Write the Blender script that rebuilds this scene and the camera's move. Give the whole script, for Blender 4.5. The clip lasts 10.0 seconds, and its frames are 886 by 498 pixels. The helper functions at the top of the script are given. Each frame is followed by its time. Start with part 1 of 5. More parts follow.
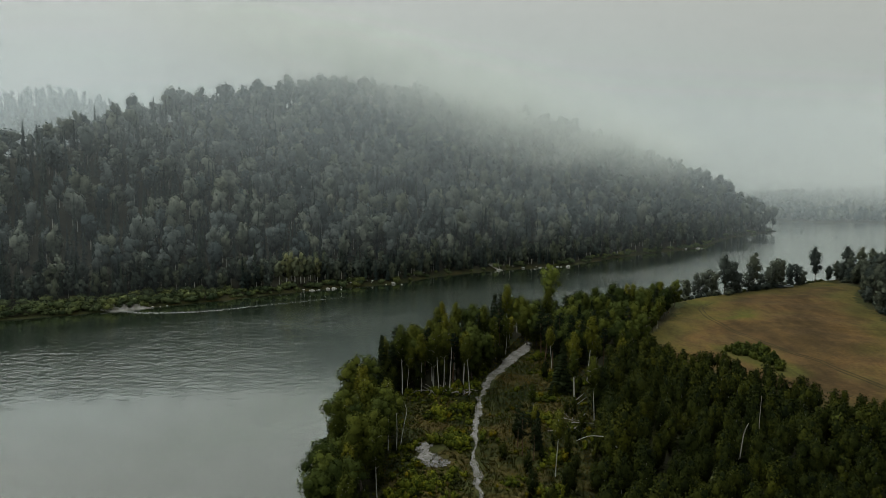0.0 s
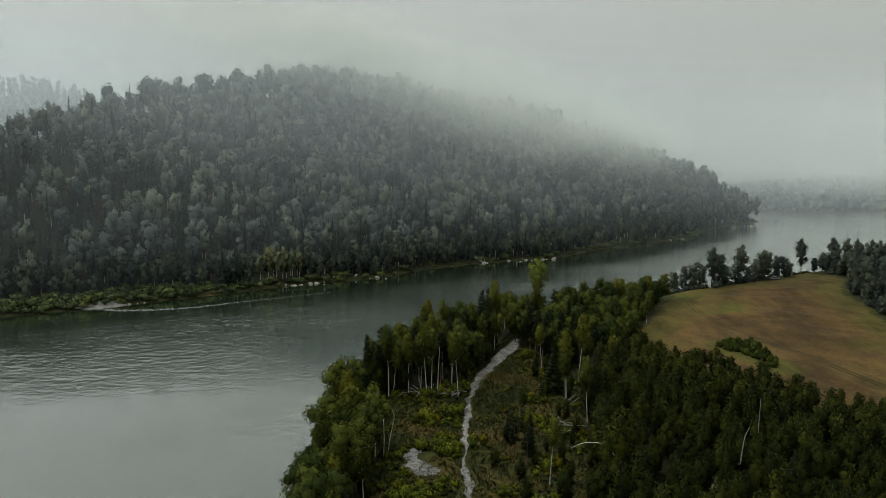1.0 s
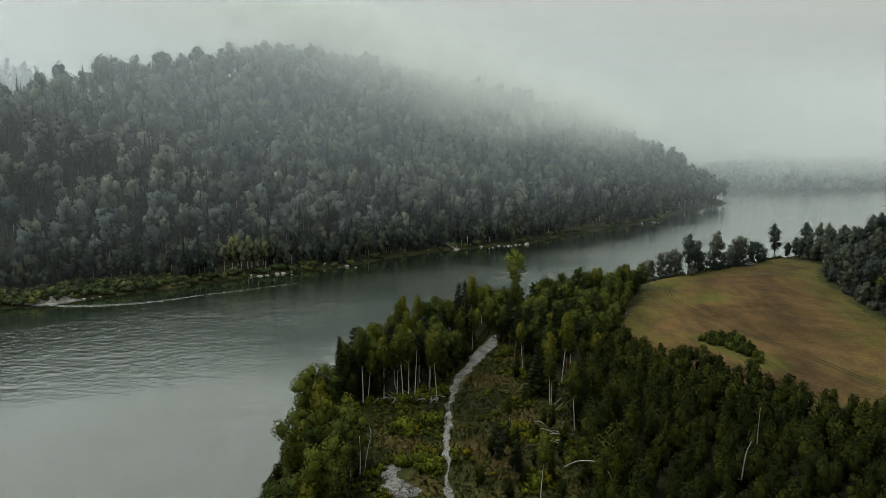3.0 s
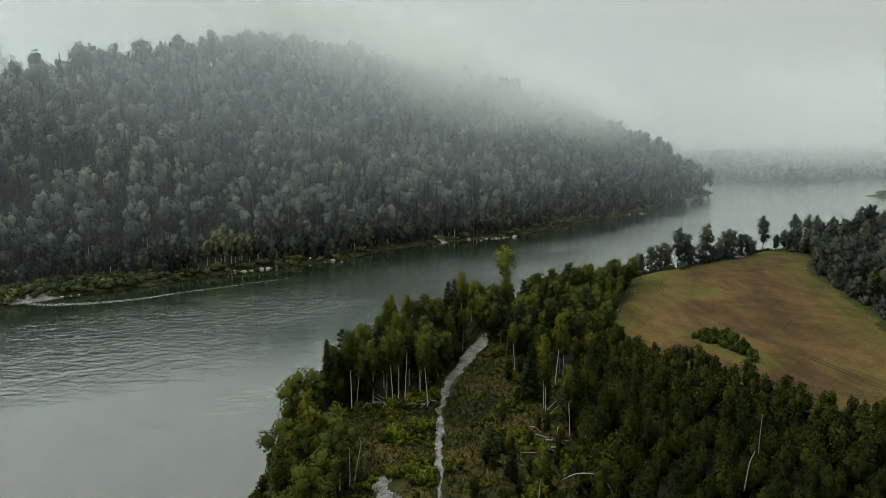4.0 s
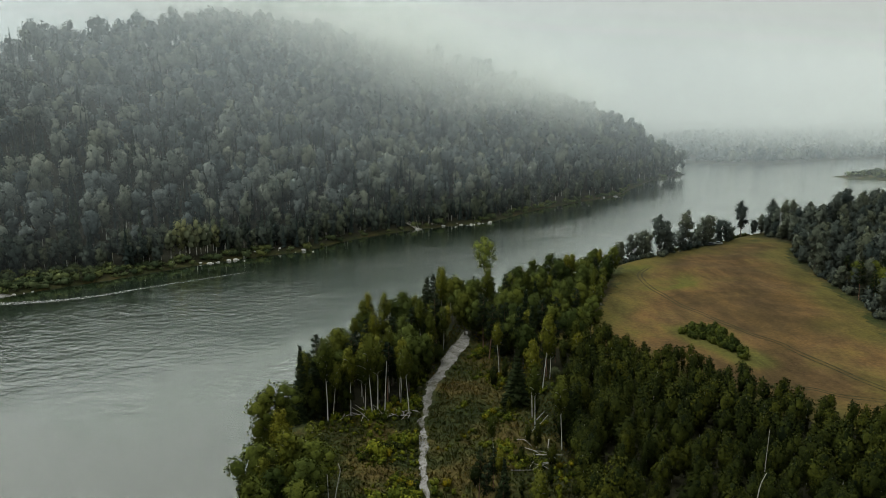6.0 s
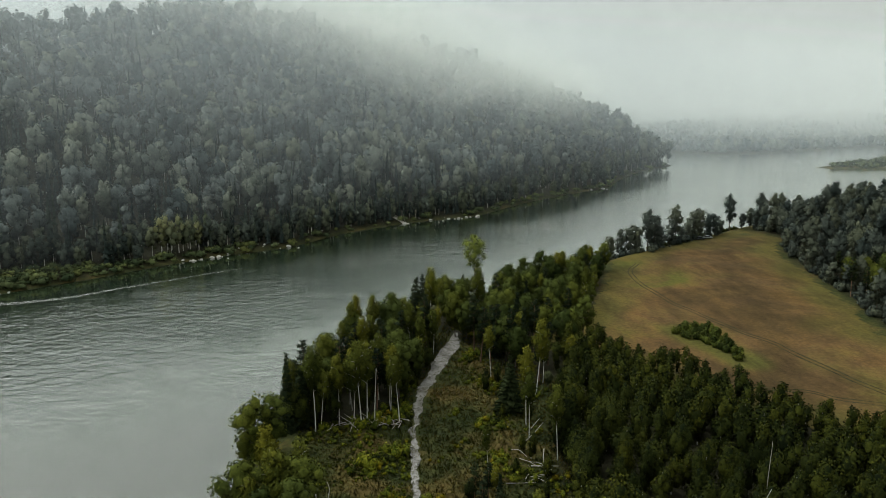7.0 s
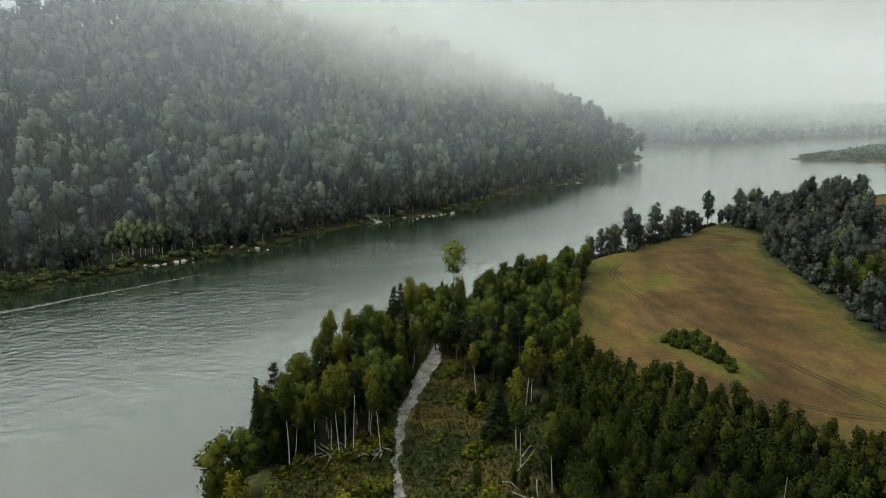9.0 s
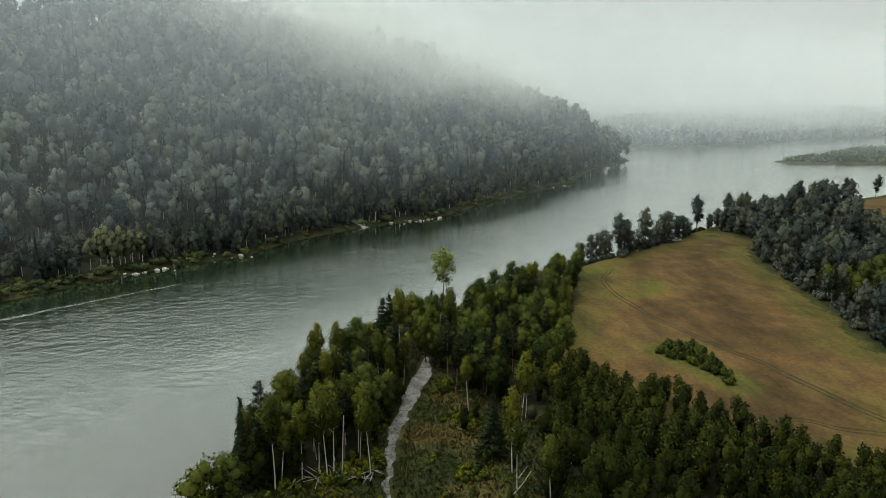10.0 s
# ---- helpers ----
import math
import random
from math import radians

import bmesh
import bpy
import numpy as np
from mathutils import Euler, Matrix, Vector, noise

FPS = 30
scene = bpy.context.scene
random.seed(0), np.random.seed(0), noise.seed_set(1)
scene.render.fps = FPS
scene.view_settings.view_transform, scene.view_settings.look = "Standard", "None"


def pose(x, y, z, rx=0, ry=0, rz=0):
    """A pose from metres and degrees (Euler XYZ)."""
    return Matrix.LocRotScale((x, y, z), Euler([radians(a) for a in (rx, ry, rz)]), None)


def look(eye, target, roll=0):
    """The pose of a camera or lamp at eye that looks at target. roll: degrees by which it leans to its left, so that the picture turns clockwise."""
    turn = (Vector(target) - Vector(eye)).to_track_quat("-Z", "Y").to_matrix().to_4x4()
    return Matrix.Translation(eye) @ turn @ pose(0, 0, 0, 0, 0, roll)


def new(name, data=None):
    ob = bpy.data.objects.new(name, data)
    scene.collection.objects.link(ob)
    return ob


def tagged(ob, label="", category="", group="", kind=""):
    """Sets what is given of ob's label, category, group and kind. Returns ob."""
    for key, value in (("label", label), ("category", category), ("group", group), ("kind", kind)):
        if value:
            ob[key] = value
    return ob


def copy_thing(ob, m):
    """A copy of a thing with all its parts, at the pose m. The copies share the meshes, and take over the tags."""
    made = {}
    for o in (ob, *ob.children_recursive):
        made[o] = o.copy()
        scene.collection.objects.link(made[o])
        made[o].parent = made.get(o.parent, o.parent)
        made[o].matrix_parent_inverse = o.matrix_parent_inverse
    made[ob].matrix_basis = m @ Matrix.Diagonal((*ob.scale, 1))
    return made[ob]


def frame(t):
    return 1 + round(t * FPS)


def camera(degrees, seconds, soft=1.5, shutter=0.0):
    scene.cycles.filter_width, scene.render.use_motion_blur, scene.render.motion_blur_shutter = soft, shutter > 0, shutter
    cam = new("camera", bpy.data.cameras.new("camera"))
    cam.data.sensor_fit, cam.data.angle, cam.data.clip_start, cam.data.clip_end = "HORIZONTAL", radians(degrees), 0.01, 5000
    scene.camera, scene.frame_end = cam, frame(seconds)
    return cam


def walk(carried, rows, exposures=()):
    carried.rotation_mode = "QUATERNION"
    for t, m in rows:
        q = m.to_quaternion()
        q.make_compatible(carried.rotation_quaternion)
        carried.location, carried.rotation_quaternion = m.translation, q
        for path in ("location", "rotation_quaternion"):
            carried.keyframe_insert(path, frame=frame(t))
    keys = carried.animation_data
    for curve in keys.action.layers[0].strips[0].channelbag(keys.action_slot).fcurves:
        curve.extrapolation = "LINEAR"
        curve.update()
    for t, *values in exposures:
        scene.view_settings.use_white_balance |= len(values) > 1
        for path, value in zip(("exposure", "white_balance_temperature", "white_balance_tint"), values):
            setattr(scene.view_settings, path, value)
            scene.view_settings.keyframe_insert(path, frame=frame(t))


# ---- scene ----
cam = camera(64.4, 10.0, 0.75)
PATH = [
    (0, (0.00, 0.00, 53.91), (-22.95, 197.59, 33.11), 0.7),
    (0.5, (-0.85, 2.86, 54.28), (-21.28, 200.55, 32.18), 0.6),
    (1, (-1.63, 5.62, 54.79), (-19.68, 203.43, 31.29), 0.6),
    (1.5, (-2.40, 8.22, 55.38), (-17.79, 206.11, 30.58), 0.6),
    (2, (-3.15, 10.70, 55.93), (-16.11, 208.48, 29.73), 0.6),
    (2.5, (-3.88, 13.21, 56.50), (-14.71, 210.94, 28.90), 0.6),
    (4, (-5.93, 20.70, 58.87), (-10.39, 217.99, 26.57), 0.6),
    (4.5, (-6.56, 23.35, 59.41), (-8.90, 220.44, 25.81), 0.6),
    (5, (-7.17, 25.99, 59.93), (-7.17, 222.92, 25.03), 0.6),
    (5.5, (-7.79, 28.57, 60.47), (-5.75, 225.24, 24.17), 0.6),
    (7, (-9.30, 35.98, 63.08), (-1.06, 231.59, 22.18), 0.6),
    (7.5, (-9.72, 38.58, 63.69), (0.55, 233.94, 22.09), 0.6),
    (8, (-10.16, 41.21, 64.30), (2.21, 236.23, 21.90), 0.6),
    (8.5, (-10.58, 43.89, 64.90), (3.82, 238.66, 21.70), 0.6),
    (9, (-11.00, 46.60, 65.47), (5.58, 241.09, 21.87), 0.6),
    (9.5, (-11.41, 49.27, 65.96), (7.37, 243.63, 22.46), 0.6),
    (10, (-11.86, 51.98, 66.31), (9.04, 246.14, 23.21), 0.7),
]
walk(cam, [(t, look(eye, target, roll)) for t, eye, target, roll in PATH],
     exposures=[(0.0, 0.17), (2.5, 0.34), (5.0, 0.5), (10.0, 0.72)])

# ---- world and light ----
SKY_TURN, SKY_RISE = radians(-65), radians(62)
world = bpy.data.worlds.new("overcast_sky")
scene.world = world
world.use_nodes = True
wn, wl = world.node_tree.nodes, world.node_tree.links
wn.clear()
sky = wn.new("ShaderNodeTexSky")
sky.sky_type = "NISHITA"
sky.sun_disc = False
sky.sun_elevation, sky.sun_rotation = SKY_RISE, SKY_TURN
sky.air_density, sky.dust_density, sky.ozone_density = 1.0, 9.0, 1.0
grey = wn.new("ShaderNodeHueSaturation")
grey.inputs["Saturation"].default_value = 0.1
veil = wn.new("ShaderNodeMixRGB")
veil.inputs["Fac"].default_value = 0.45
veil.inputs["Color2"].default_value = (8.5, 9.0, 8.15, 1)
bg = wn.new("ShaderNodeBackground")
bg.inputs["Strength"].default_value = 0.075
wo = wn.new("ShaderNodeOutputWorld")
wl.new(sky.outputs[0], grey.inputs["Color"])
wl.new(grey.outputs[0], veil.inputs["Color1"])
wl.new(veil.outputs[0], bg.inputs["Color"])
wl.new(bg.outputs[0], wo.inputs["Surface"])

sun_data = bpy.data.lights.new("sun", "SUN")
sun_data.energy, sun_data.angle, sun_data.color = 1.5, radians(55), (0.98, 1.0, 0.92)
sun = new("sun", sun_data)
sun.matrix_world = look((math.sin(SKY_TURN) * 300 / math.tan(SKY_RISE), math.cos(SKY_TURN) * 300 / math.tan(SKY_RISE), 300), (0, 0, 0))
scene.cycles.transparent_max_bounces = 48


# ---- materials ----
def material(name, rough=0.8, spec=0.2):
    """A node material; returns it, its tree and its Principled shader."""
    m = bpy.data.materials.new(name)
    m.use_nodes = True
    t = m.node_tree
    p = t.nodes["Principled BSDF"]
    p.inputs["Roughness"].default_value = rough
    p.inputs["Specular IOR Level"].default_value = spec
    return m, t, p


def node(t, kind, **inputs):
    n = t.nodes.new(kind)
    for key, value in inputs.items():
        n.inputs[key.replace("_", " ")].default_value = value
    return n


def noise_fac(t, scale, detail=4.0, rough=0.55, turn=0.0, stretch=(1, 1, 1), distortion=0.0):
    """Noise in metres over the world's x and y; the factor's socket."""
    geo = node(t, "ShaderNodeNewGeometry")
    mp = node(t, "ShaderNodeMapping")
    mp.inputs["Rotation"].default_value = (0, 0, turn)
    mp.inputs["Scale"].default_value = stretch
    n = node(t, "ShaderNodeTexNoise", Scale=scale, Detail=detail, Roughness=rough, Distortion=distortion)
    t.links.new(geo.outputs["Position"], mp.inputs["Vector"])
    t.links.new(mp.outputs[0], n.inputs["Vector"])
    return n.outputs["Fac"]


def ramp(t, fac, *stops):
    r = node(t, "ShaderNodeValToRGB")
    e = r.color_ramp.elements
    while len(e) < len(stops):
        e.new(0.5)
    for el, (at, col) in zip(e, stops):
        el.position, el.color = at, (*col, 1) if len(col) == 3 else col
    t.links.new(fac, r.inputs["Fac"])
    return r.outputs["Color"]


def mix(t, fac, a, b, mode="MIX"):
    m = node(t, "ShaderNodeMixRGB")
    m.blend_type = mode
    for sock, v in (("Fac", fac), ("Color1", a), ("Color2", b)):
        if isinstance(v, bpy.types.NodeSocket):
            t.links.new(v, m.inputs[sock])
        else:
            m.inputs[sock].default_value = v if sock == "Fac" else (*v, 1)
    return m.outputs["Color"]


def bumped(t, p, fac, strength, distance):
    b = node(t, "ShaderNodeBump", Strength=strength, Distance=distance)
    t.links.new(fac, b.inputs["Height"])
    t.links.new(b.outputs[0], p.inputs["Normal"])


def leaf_material(name, dark, light, accent=None, through_light=0.08, grain=2.2):
    """Foliage: each tree and each clump of leaves has a tone of its own."""
    m, t, p = material(name, 0.75, 0.03)
    geo = node(t, "ShaderNodeNewGeometry")
    info = node(t, "ShaderNodeObjectInfo")
    tone = node(t, "ShaderNodeAttribute")
    tone.attribute_name = "tone"
    add = node(t, "ShaderNodeMath")
    add.operation = "ADD"
    t.links.new(info.outputs["Random"], add.inputs[0])
    t.links.new(tone.outputs["Fac"], add.inputs[1])
    frac = node(t, "ShaderNodeMath")
    frac.operation = "FRACT"
    t.links.new(add.outputs[0], frac.inputs[0])
    leaf = mix(t, geo.outputs["Random Per Island"], dark, light)
    tree = ramp(t, frac.outputs[0], (0.0, (0.45, 0.52, 0.56)), (0.5, (1, 1, 1)), (0.85, (1.25, 1.18, 0.95)), (1.0, accent or (1.25, 1.1, 0.8)))
    col = mix(t, 1.0, leaf, tree, "MULTIPLY")
    speck = noise_fac(t, grain, 3.0, 0.65)
    col = mix(t, 1.0, col, ramp(t, speck, (0.3, (0.7, 0.72, 0.75)), (0.5, (1, 1, 1)), (0.7, (1.22, 1.2, 1.15))), "MULTIPLY")
    t.links.new(col, p.inputs["Base Color"])
    bumped(t, p, speck, 0.5, 0.5 / grain)
    tr = node(t, "ShaderNodeBsdfTranslucent")
    t.links.new(col, tr.inputs["Color"])
    ms = node(t, "ShaderNodeMixShader", Fac=through_light)
    out = t.nodes["Material Output"]
    t.links.new(p.outputs[0], ms.inputs[1])
    t.links.new(tr.outputs[0], ms.inputs[2])
    t.links.new(ms.outputs[0], out.inputs["Surface"])
    return m


LEAF_BIRCH = leaf_material("birch_leaves", (0.045, 0.056, 0.009), (0.115, 0.124, 0.02), (1.3, 1.12, 0.75))
LEAF_YOUNG = leaf_material("young_leaves", (0.007, 0.0115, 0.004), (0.041, 0.049, 0.008), (1.35, 1.2, 0.8))
LEAF_BROAD = leaf_material("broad_leaves", (0.026, 0.037, 0.009), (0.066, 0.083, 0.017))
# Greyed leaf colour replaces distance haze, as no veil stands before these trees.
LEAF_RIPARIAN_HAZED = leaf_material("hazed_waterside_leaves", (0.042, 0.053, 0.045), (0.082, 0.097, 0.08), (1.12, 1.1, 0.98))
# Distant hill leaves: part of the blue-grey haze is mixed into the colour.
LEAF_HILL_HAZED = leaf_material("hazed_hill_leaves", (0.07, 0.087, 0.083), (0.11, 0.128, 0.12), (1.12, 1.08, 1.0), grain=1.1)
LEAF_GOLD = leaf_material("gold_green_leaves", (0.08, 0.095, 0.055), (0.13, 0.143, 0.083), (1.15, 1.08, 0.95))
NEEDLES = leaf_material("needles", (0.01, 0.017, 0.008), (0.024, 0.034, 0.016), (1.1, 1.1, 1.0), 0.05)
# Needles again, paler and bluer: the hill's haze put into their colour.
NEEDLES_HILL_HAZED = leaf_material("hazed_hill_needles", (0.02, 0.031, 0.028), (0.036, 0.049, 0.044), (1.1, 1.1, 1.0), 0.05)
LEAF_SHRUB = leaf_material("shrub_leaves", (0.03, 0.048, 0.006), (0.135, 0.148, 0.016), (1.5, 1.0, 0.5))
LEAF_LIGHT = leaf_material("light_leaves", (0.07, 0.095, 0.02), (0.15, 0.18, 0.035))
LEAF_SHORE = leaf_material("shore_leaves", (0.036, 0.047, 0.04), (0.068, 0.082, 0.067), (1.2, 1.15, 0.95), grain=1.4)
LEAF_PALE = leaf_material("yellowing_leaves", (0.06, 0.07, 0.03), (0.12, 0.13, 0.06))


def bark_material(name, pale, dark, marks):
    m, t, p = material(name, 0.75, 0.2)
    tc = node(t, "ShaderNodeTexCoord")
    mp = node(t, "ShaderNodeMapping")
    mp.inputs["Scale"].default_value = (1, 1, 3.5)
    n = node(t, "ShaderNodeTexNoise", Scale=1.6, Detail=5.0)
    t.links.new(tc.outputs["Object"], mp.inputs["Vector"])
    t.links.new(mp.outputs[0], n.inputs["Vector"])
    t.links.new(ramp(t, n.outputs["Fac"], (marks - 0.06, dark), (marks + 0.04, pale)), p.inputs["Base Color"])
    bumped(t, p, n.outputs["Fac"], 0.4, 0.03)
    return m


BARK_BIRCH = bark_material("birch_bark", (0.52, 0.51, 0.47), (0.08, 0.07, 0.06), 0.4)
BARK_GREY = bark_material("grey_bark", (0.24, 0.23, 0.21), (0.08, 0.075, 0.07), 0.45)
BARK_DARK = bark_material("dark_bark", (0.12, 0.1, 0.08), (0.04, 0.033, 0.026), 0.5)
BARK_PINE = bark_material("pine_bark", (0.2, 0.12, 0.075), (0.06, 0.04, 0.03), 0.48)
DEAD_WOOD = bark_material("dead_wood", (0.33, 0.31, 0.28), (0.13, 0.12, 0.1), 0.44)

GROUND, t_, p_ = material("grassy_ground", 0.95, 0.1)
big = noise_fac(t_, 0.09, 6, 0.65)
fine = noise_fac(t_, 0.9, 6, 0.7)
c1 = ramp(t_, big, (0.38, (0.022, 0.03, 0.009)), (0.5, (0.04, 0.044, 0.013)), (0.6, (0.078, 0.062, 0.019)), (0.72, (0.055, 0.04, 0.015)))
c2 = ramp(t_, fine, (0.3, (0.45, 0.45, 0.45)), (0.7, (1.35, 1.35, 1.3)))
# Dark leaf litter under the woods, with the shade below the crowns painted in.
shady_litter = node(t_, "ShaderNodeAttribute")
shady_litter.attribute_name = "shady_litter"
c1 = mix(t_, shady_litter.outputs["Fac"], c1, (0.018, 0.018, 0.01))
t_.links.new(mix(t_, 1.0, c1, c2, "MULTIPLY"), p_.inputs["Base Color"])
bumped(t_, p_, fine, 0.8, 0.25)

FIELD, t_, p_ = material("mown_meadow", 0.95, 0.1)
big = noise_fac(t_, 0.022, 6, 0.6, distortion=0.4)
mid = noise_fac(t_, 0.12, 5, 0.65, turn=0.6, stretch=(1, 0.35, 1))
fine = noise_fac(t_, 1.1, 5, 0.7)
c1 = ramp(t_, big, (0.34, (0.07, 0.07, 0.014)), (0.43, (0.085, 0.06, 0.02)), (0.5, (0.078, 0.048, 0.02)), (0.57, (0.05, 0.033, 0.013)), (0.66, (0.08, 0.052, 0.021)))
c2 = ramp(t_, mid, (0.3, (0.5, 0.52, 0.52)), (0.5, (1, 1, 1)), (0.72, (1.5, 1.42, 1.2)))
c3 = ramp(t_, fine, (0.3, (0.72, 0.72, 0.7)), (0.7, (1.25, 1.25, 1.2)))
rim = node(t_, "ShaderNodeAttribute")
rim.attribute_name = "rim"
c1 = mix(t_, rim.outputs["Fac"], c1, (0.058, 0.06, 0.014))
t_.links.new(mix(t_, 1.0, mix(t_, 1.0, c1, c2, "MULTIPLY"), c3, "MULTIPLY"), p_.inputs["Base Color"])
bumped(t_, p_, fine, 0.7, 0.12)

RUT, t_, p_ = material("worn_rut", 0.95, 0.1)
t_.links.new(ramp(t_, noise_fac(t_, 0.6, 5), (0.3, (0.02, 0.018, 0.009)), (0.7, (0.045, 0.04, 0.016))), p_.inputs["Base Color"])

GRAVEL, t_, p_ = material("pale_gravel", 0.9, 0.2)
fine = noise_fac(t_, 3.8, 6, 0.85)
big = noise_fac(t_, 0.35, 4)
c1 = ramp(t_, fine, (0.3, (0.08, 0.08, 0.072)), (0.55, (0.25, 0.245, 0.24)), (0.75, (0.48, 0.47, 0.465)))
c2 = ramp(t_, big, (0.35, (0.5, 0.5, 0.45)), (0.55, (1, 1, 1)))
turf = ramp(t_, noise_fac(t_, 1.6, 6, 0.75), (0.5, (0, 0, 0)), (0.62, (1, 1, 1)))
t_.links.new(mix(t_, turf, mix(t_, 1.0, c1, c2, "MULTIPLY"), (0.04, 0.04, 0.014)), p_.inputs["Base Color"])
bumped(t_, p_, fine, 0.8, 0.15)

STONE, t_, p_ = material("river_stone", 0.85, 0.25)
t_.links.new(ramp(t_, noise_fac(t_, 1.3, 6), (0.3, (0.18, 0.175, 0.165)), (0.65, (0.48, 0.47, 0.455))), p_.inputs["Base Color"])

WATER, t_, p_ = material("river_water", 0.07, 0.5)
p_.inputs["IOR"].default_value = 1.6
p_.inputs["Base Color"].default_value = (0.017, 0.027, 0.014, 1)
FLOW = math.atan2(0.77, 0.637)
wave = noise_fac(t_, 0.42, 3.0, 0.55, turn=-0.2, stretch=(0.9, 1.1, 1), distortion=0.5)
chop = noise_fac(t_, 0.9, 3, 0.6, turn=-0.2, stretch=(0.7, 1.2, 1))
patchy = ramp(t_, noise_fac(t_, 0.025, 4, 0.55, turn=-FLOW, stretch=(0.5, 1.2, 1)), (0.36, (0.5, 0.5, 0.5)), (0.58, (1, 1, 1)))
current = node(t_, "ShaderNodeAttribute")
current.attribute_name = "current"
area = mix(t_, 1.0, patchy, current.outputs["Color"], "MULTIPLY")
high = mix(t_, 0.12, wave, chop)
swell = noise_fac(t_, 0.13, 2.0, 0.5, turn=-0.2, stretch=(0.8, 1.2, 1), distortion=0.4)
broad_wave = node(t_, "ShaderNodeMath")
broad_wave.operation = "MULTIPLY_ADD"
broad_wave.inputs[1].default_value = 0.8
t_.links.new(swell, broad_wave.inputs[0])
t_.links.new(high, broad_wave.inputs[2])
high = broad_wave.outputs[0]
b_ = node(t_, "ShaderNodeBump", Distance=2.5)
t_.links.new(high, b_.inputs["Height"])
st = node(t_, "ShaderNodeMath")
st.operation = "MULTIPLY"
st.inputs[1].default_value = 0.21
t_.links.new(area, st.inputs[0])
t_.links.new(st.outputs[0], b_.inputs["Strength"])
t_.links.new(b_.outputs[0], p_.inputs["Normal"])
film_ = node(t_, "ShaderNodeBsdfGlossy", Color=(0.86, 0.88, 0.86, 1), Roughness=0.08)
t_.links.new(b_.outputs[0], film_.inputs["Normal"])
spread = node(t_, "ShaderNodeMapRange")
for key_, val_ in (("From Min", 0.3), ("From Max", 1.5), ("To Min", 0.035), ("To Max", 0.11)):
    spread.inputs[key_].default_value = val_
t_.links.new(current.outputs["Fac"], spread.inputs["Value"])
t_.links.new(spread.outputs[0], film_.inputs["Roughness"])
t_.links.new(spread.outputs[0], p_.inputs["Roughness"])
wet_ = node(t_, "ShaderNodeMixShader")
sheen = node(t_, "ShaderNodeFresnel", IOR=1.75)
lifted = node(t_, "ShaderNodeMath")
lifted.use_clamp = True
lifted.inputs[1].default_value = 0.115
t_.links.new(sheen.outputs[0], lifted.inputs[0])
t_.links.new(lifted.outputs[0], wet_.inputs[0])
t_.links.new(p_.outputs[0], wet_.inputs[1])
t_.links.new(film_.outputs[0], wet_.inputs[2])
t_.links.new(wet_.outputs[0], t_.nodes["Material Output"].inputs["Surface"])

MIST_TONE = (0.445, 0.472, 0.437, 1)
MIST = bpy.data.materials.new("mist")
MIST.use_nodes = True
t_ = MIST.node_tree
t_.nodes.remove(t_.nodes["Principled BSDF"])
thick = node(t_, "ShaderNodeAttribute")
thick.attribute_name = "thick"
wisp = noise_fac(t_, 0.011, 2, 0.45, stretch=(1, 1, 1.5), distortion=0.3)
wr = ramp(t_, wisp, (0.3, (0.45, 0.45, 0.45)), (0.7, (1.5, 1.5, 1.5)))
mul = node(t_, "ShaderNodeMath")
mul.operation = "MULTIPLY"
mul.use_clamp = True
t_.links.new(thick.outputs["Fac"], mul.inputs[0])
t_.links.new(wr, mul.inputs[1])
up, down = node(t_, "ShaderNodeNormal"), node(t_, "ShaderNodeNormal")
up.outputs[0].default_value, down.outputs[0].default_value = (0, 0, 1), (0, 0, -1)
front = node(t_, "ShaderNodeBsdfDiffuse", Color=MIST_TONE)
back = node(t_, "ShaderNodeBsdfTranslucent", Color=MIST_TONE)
t_.links.new(up.outputs[0], front.inputs["Normal"])
t_.links.new(down.outputs[0], back.inputs["Normal"])
both = node(t_, "ShaderNodeAddShader")
t_.links.new(front.outputs[0], both.inputs[0])
t_.links.new(back.outputs[0], both.inputs[1])
clear = node(t_, "ShaderNodeBsdfTransparent")
ms = node(t_, "ShaderNodeMixShader")
cap = node(t_, "ShaderNodeMath")
cap.operation = "MINIMUM"
cap.inputs[1].default_value = 0.22
t_.links.new(mul.outputs[0], cap.inputs[0])
t_.links.new(cap.outputs[0], ms.inputs[0])
t_.links.new(clear.outputs[0], ms.inputs[1])
t_.links.new(both.outputs[0], ms.inputs[2])
t_.links.new(ms.outputs[0], t_.nodes["Material Output"].inputs["Surface"])


HAZE = MIST.copy()
HAZE.name = "haze"
h_ = HAZE.node_tree
for n_ in h_.nodes:
    if n_.type in ("BSDF_DIFFUSE", "BSDF_TRANSLUCENT"):
        n_.inputs["Color"].default_value = (0.385, 0.437, 0.455, 1)
for link in list(h_.links):
    if link.to_node.type == "MATH" and link.from_node.type == "VALTORGB":
        h_.links.remove(link)
for n_ in h_.nodes:
    if n_.type == "MATH" and n_.operation == "MULTIPLY":
        n_.inputs[1].default_value = 1.0


FAR_HAZE = HAZE.copy()
FAR_HAZE.name = "far_haze"
for n_ in FAR_HAZE.node_tree.nodes:
    if n_.type in ("BSDF_DIFFUSE", "BSDF_TRANSLUCENT"):
        n_.inputs["Color"].default_value = (0.375, 0.402, 0.383, 1)


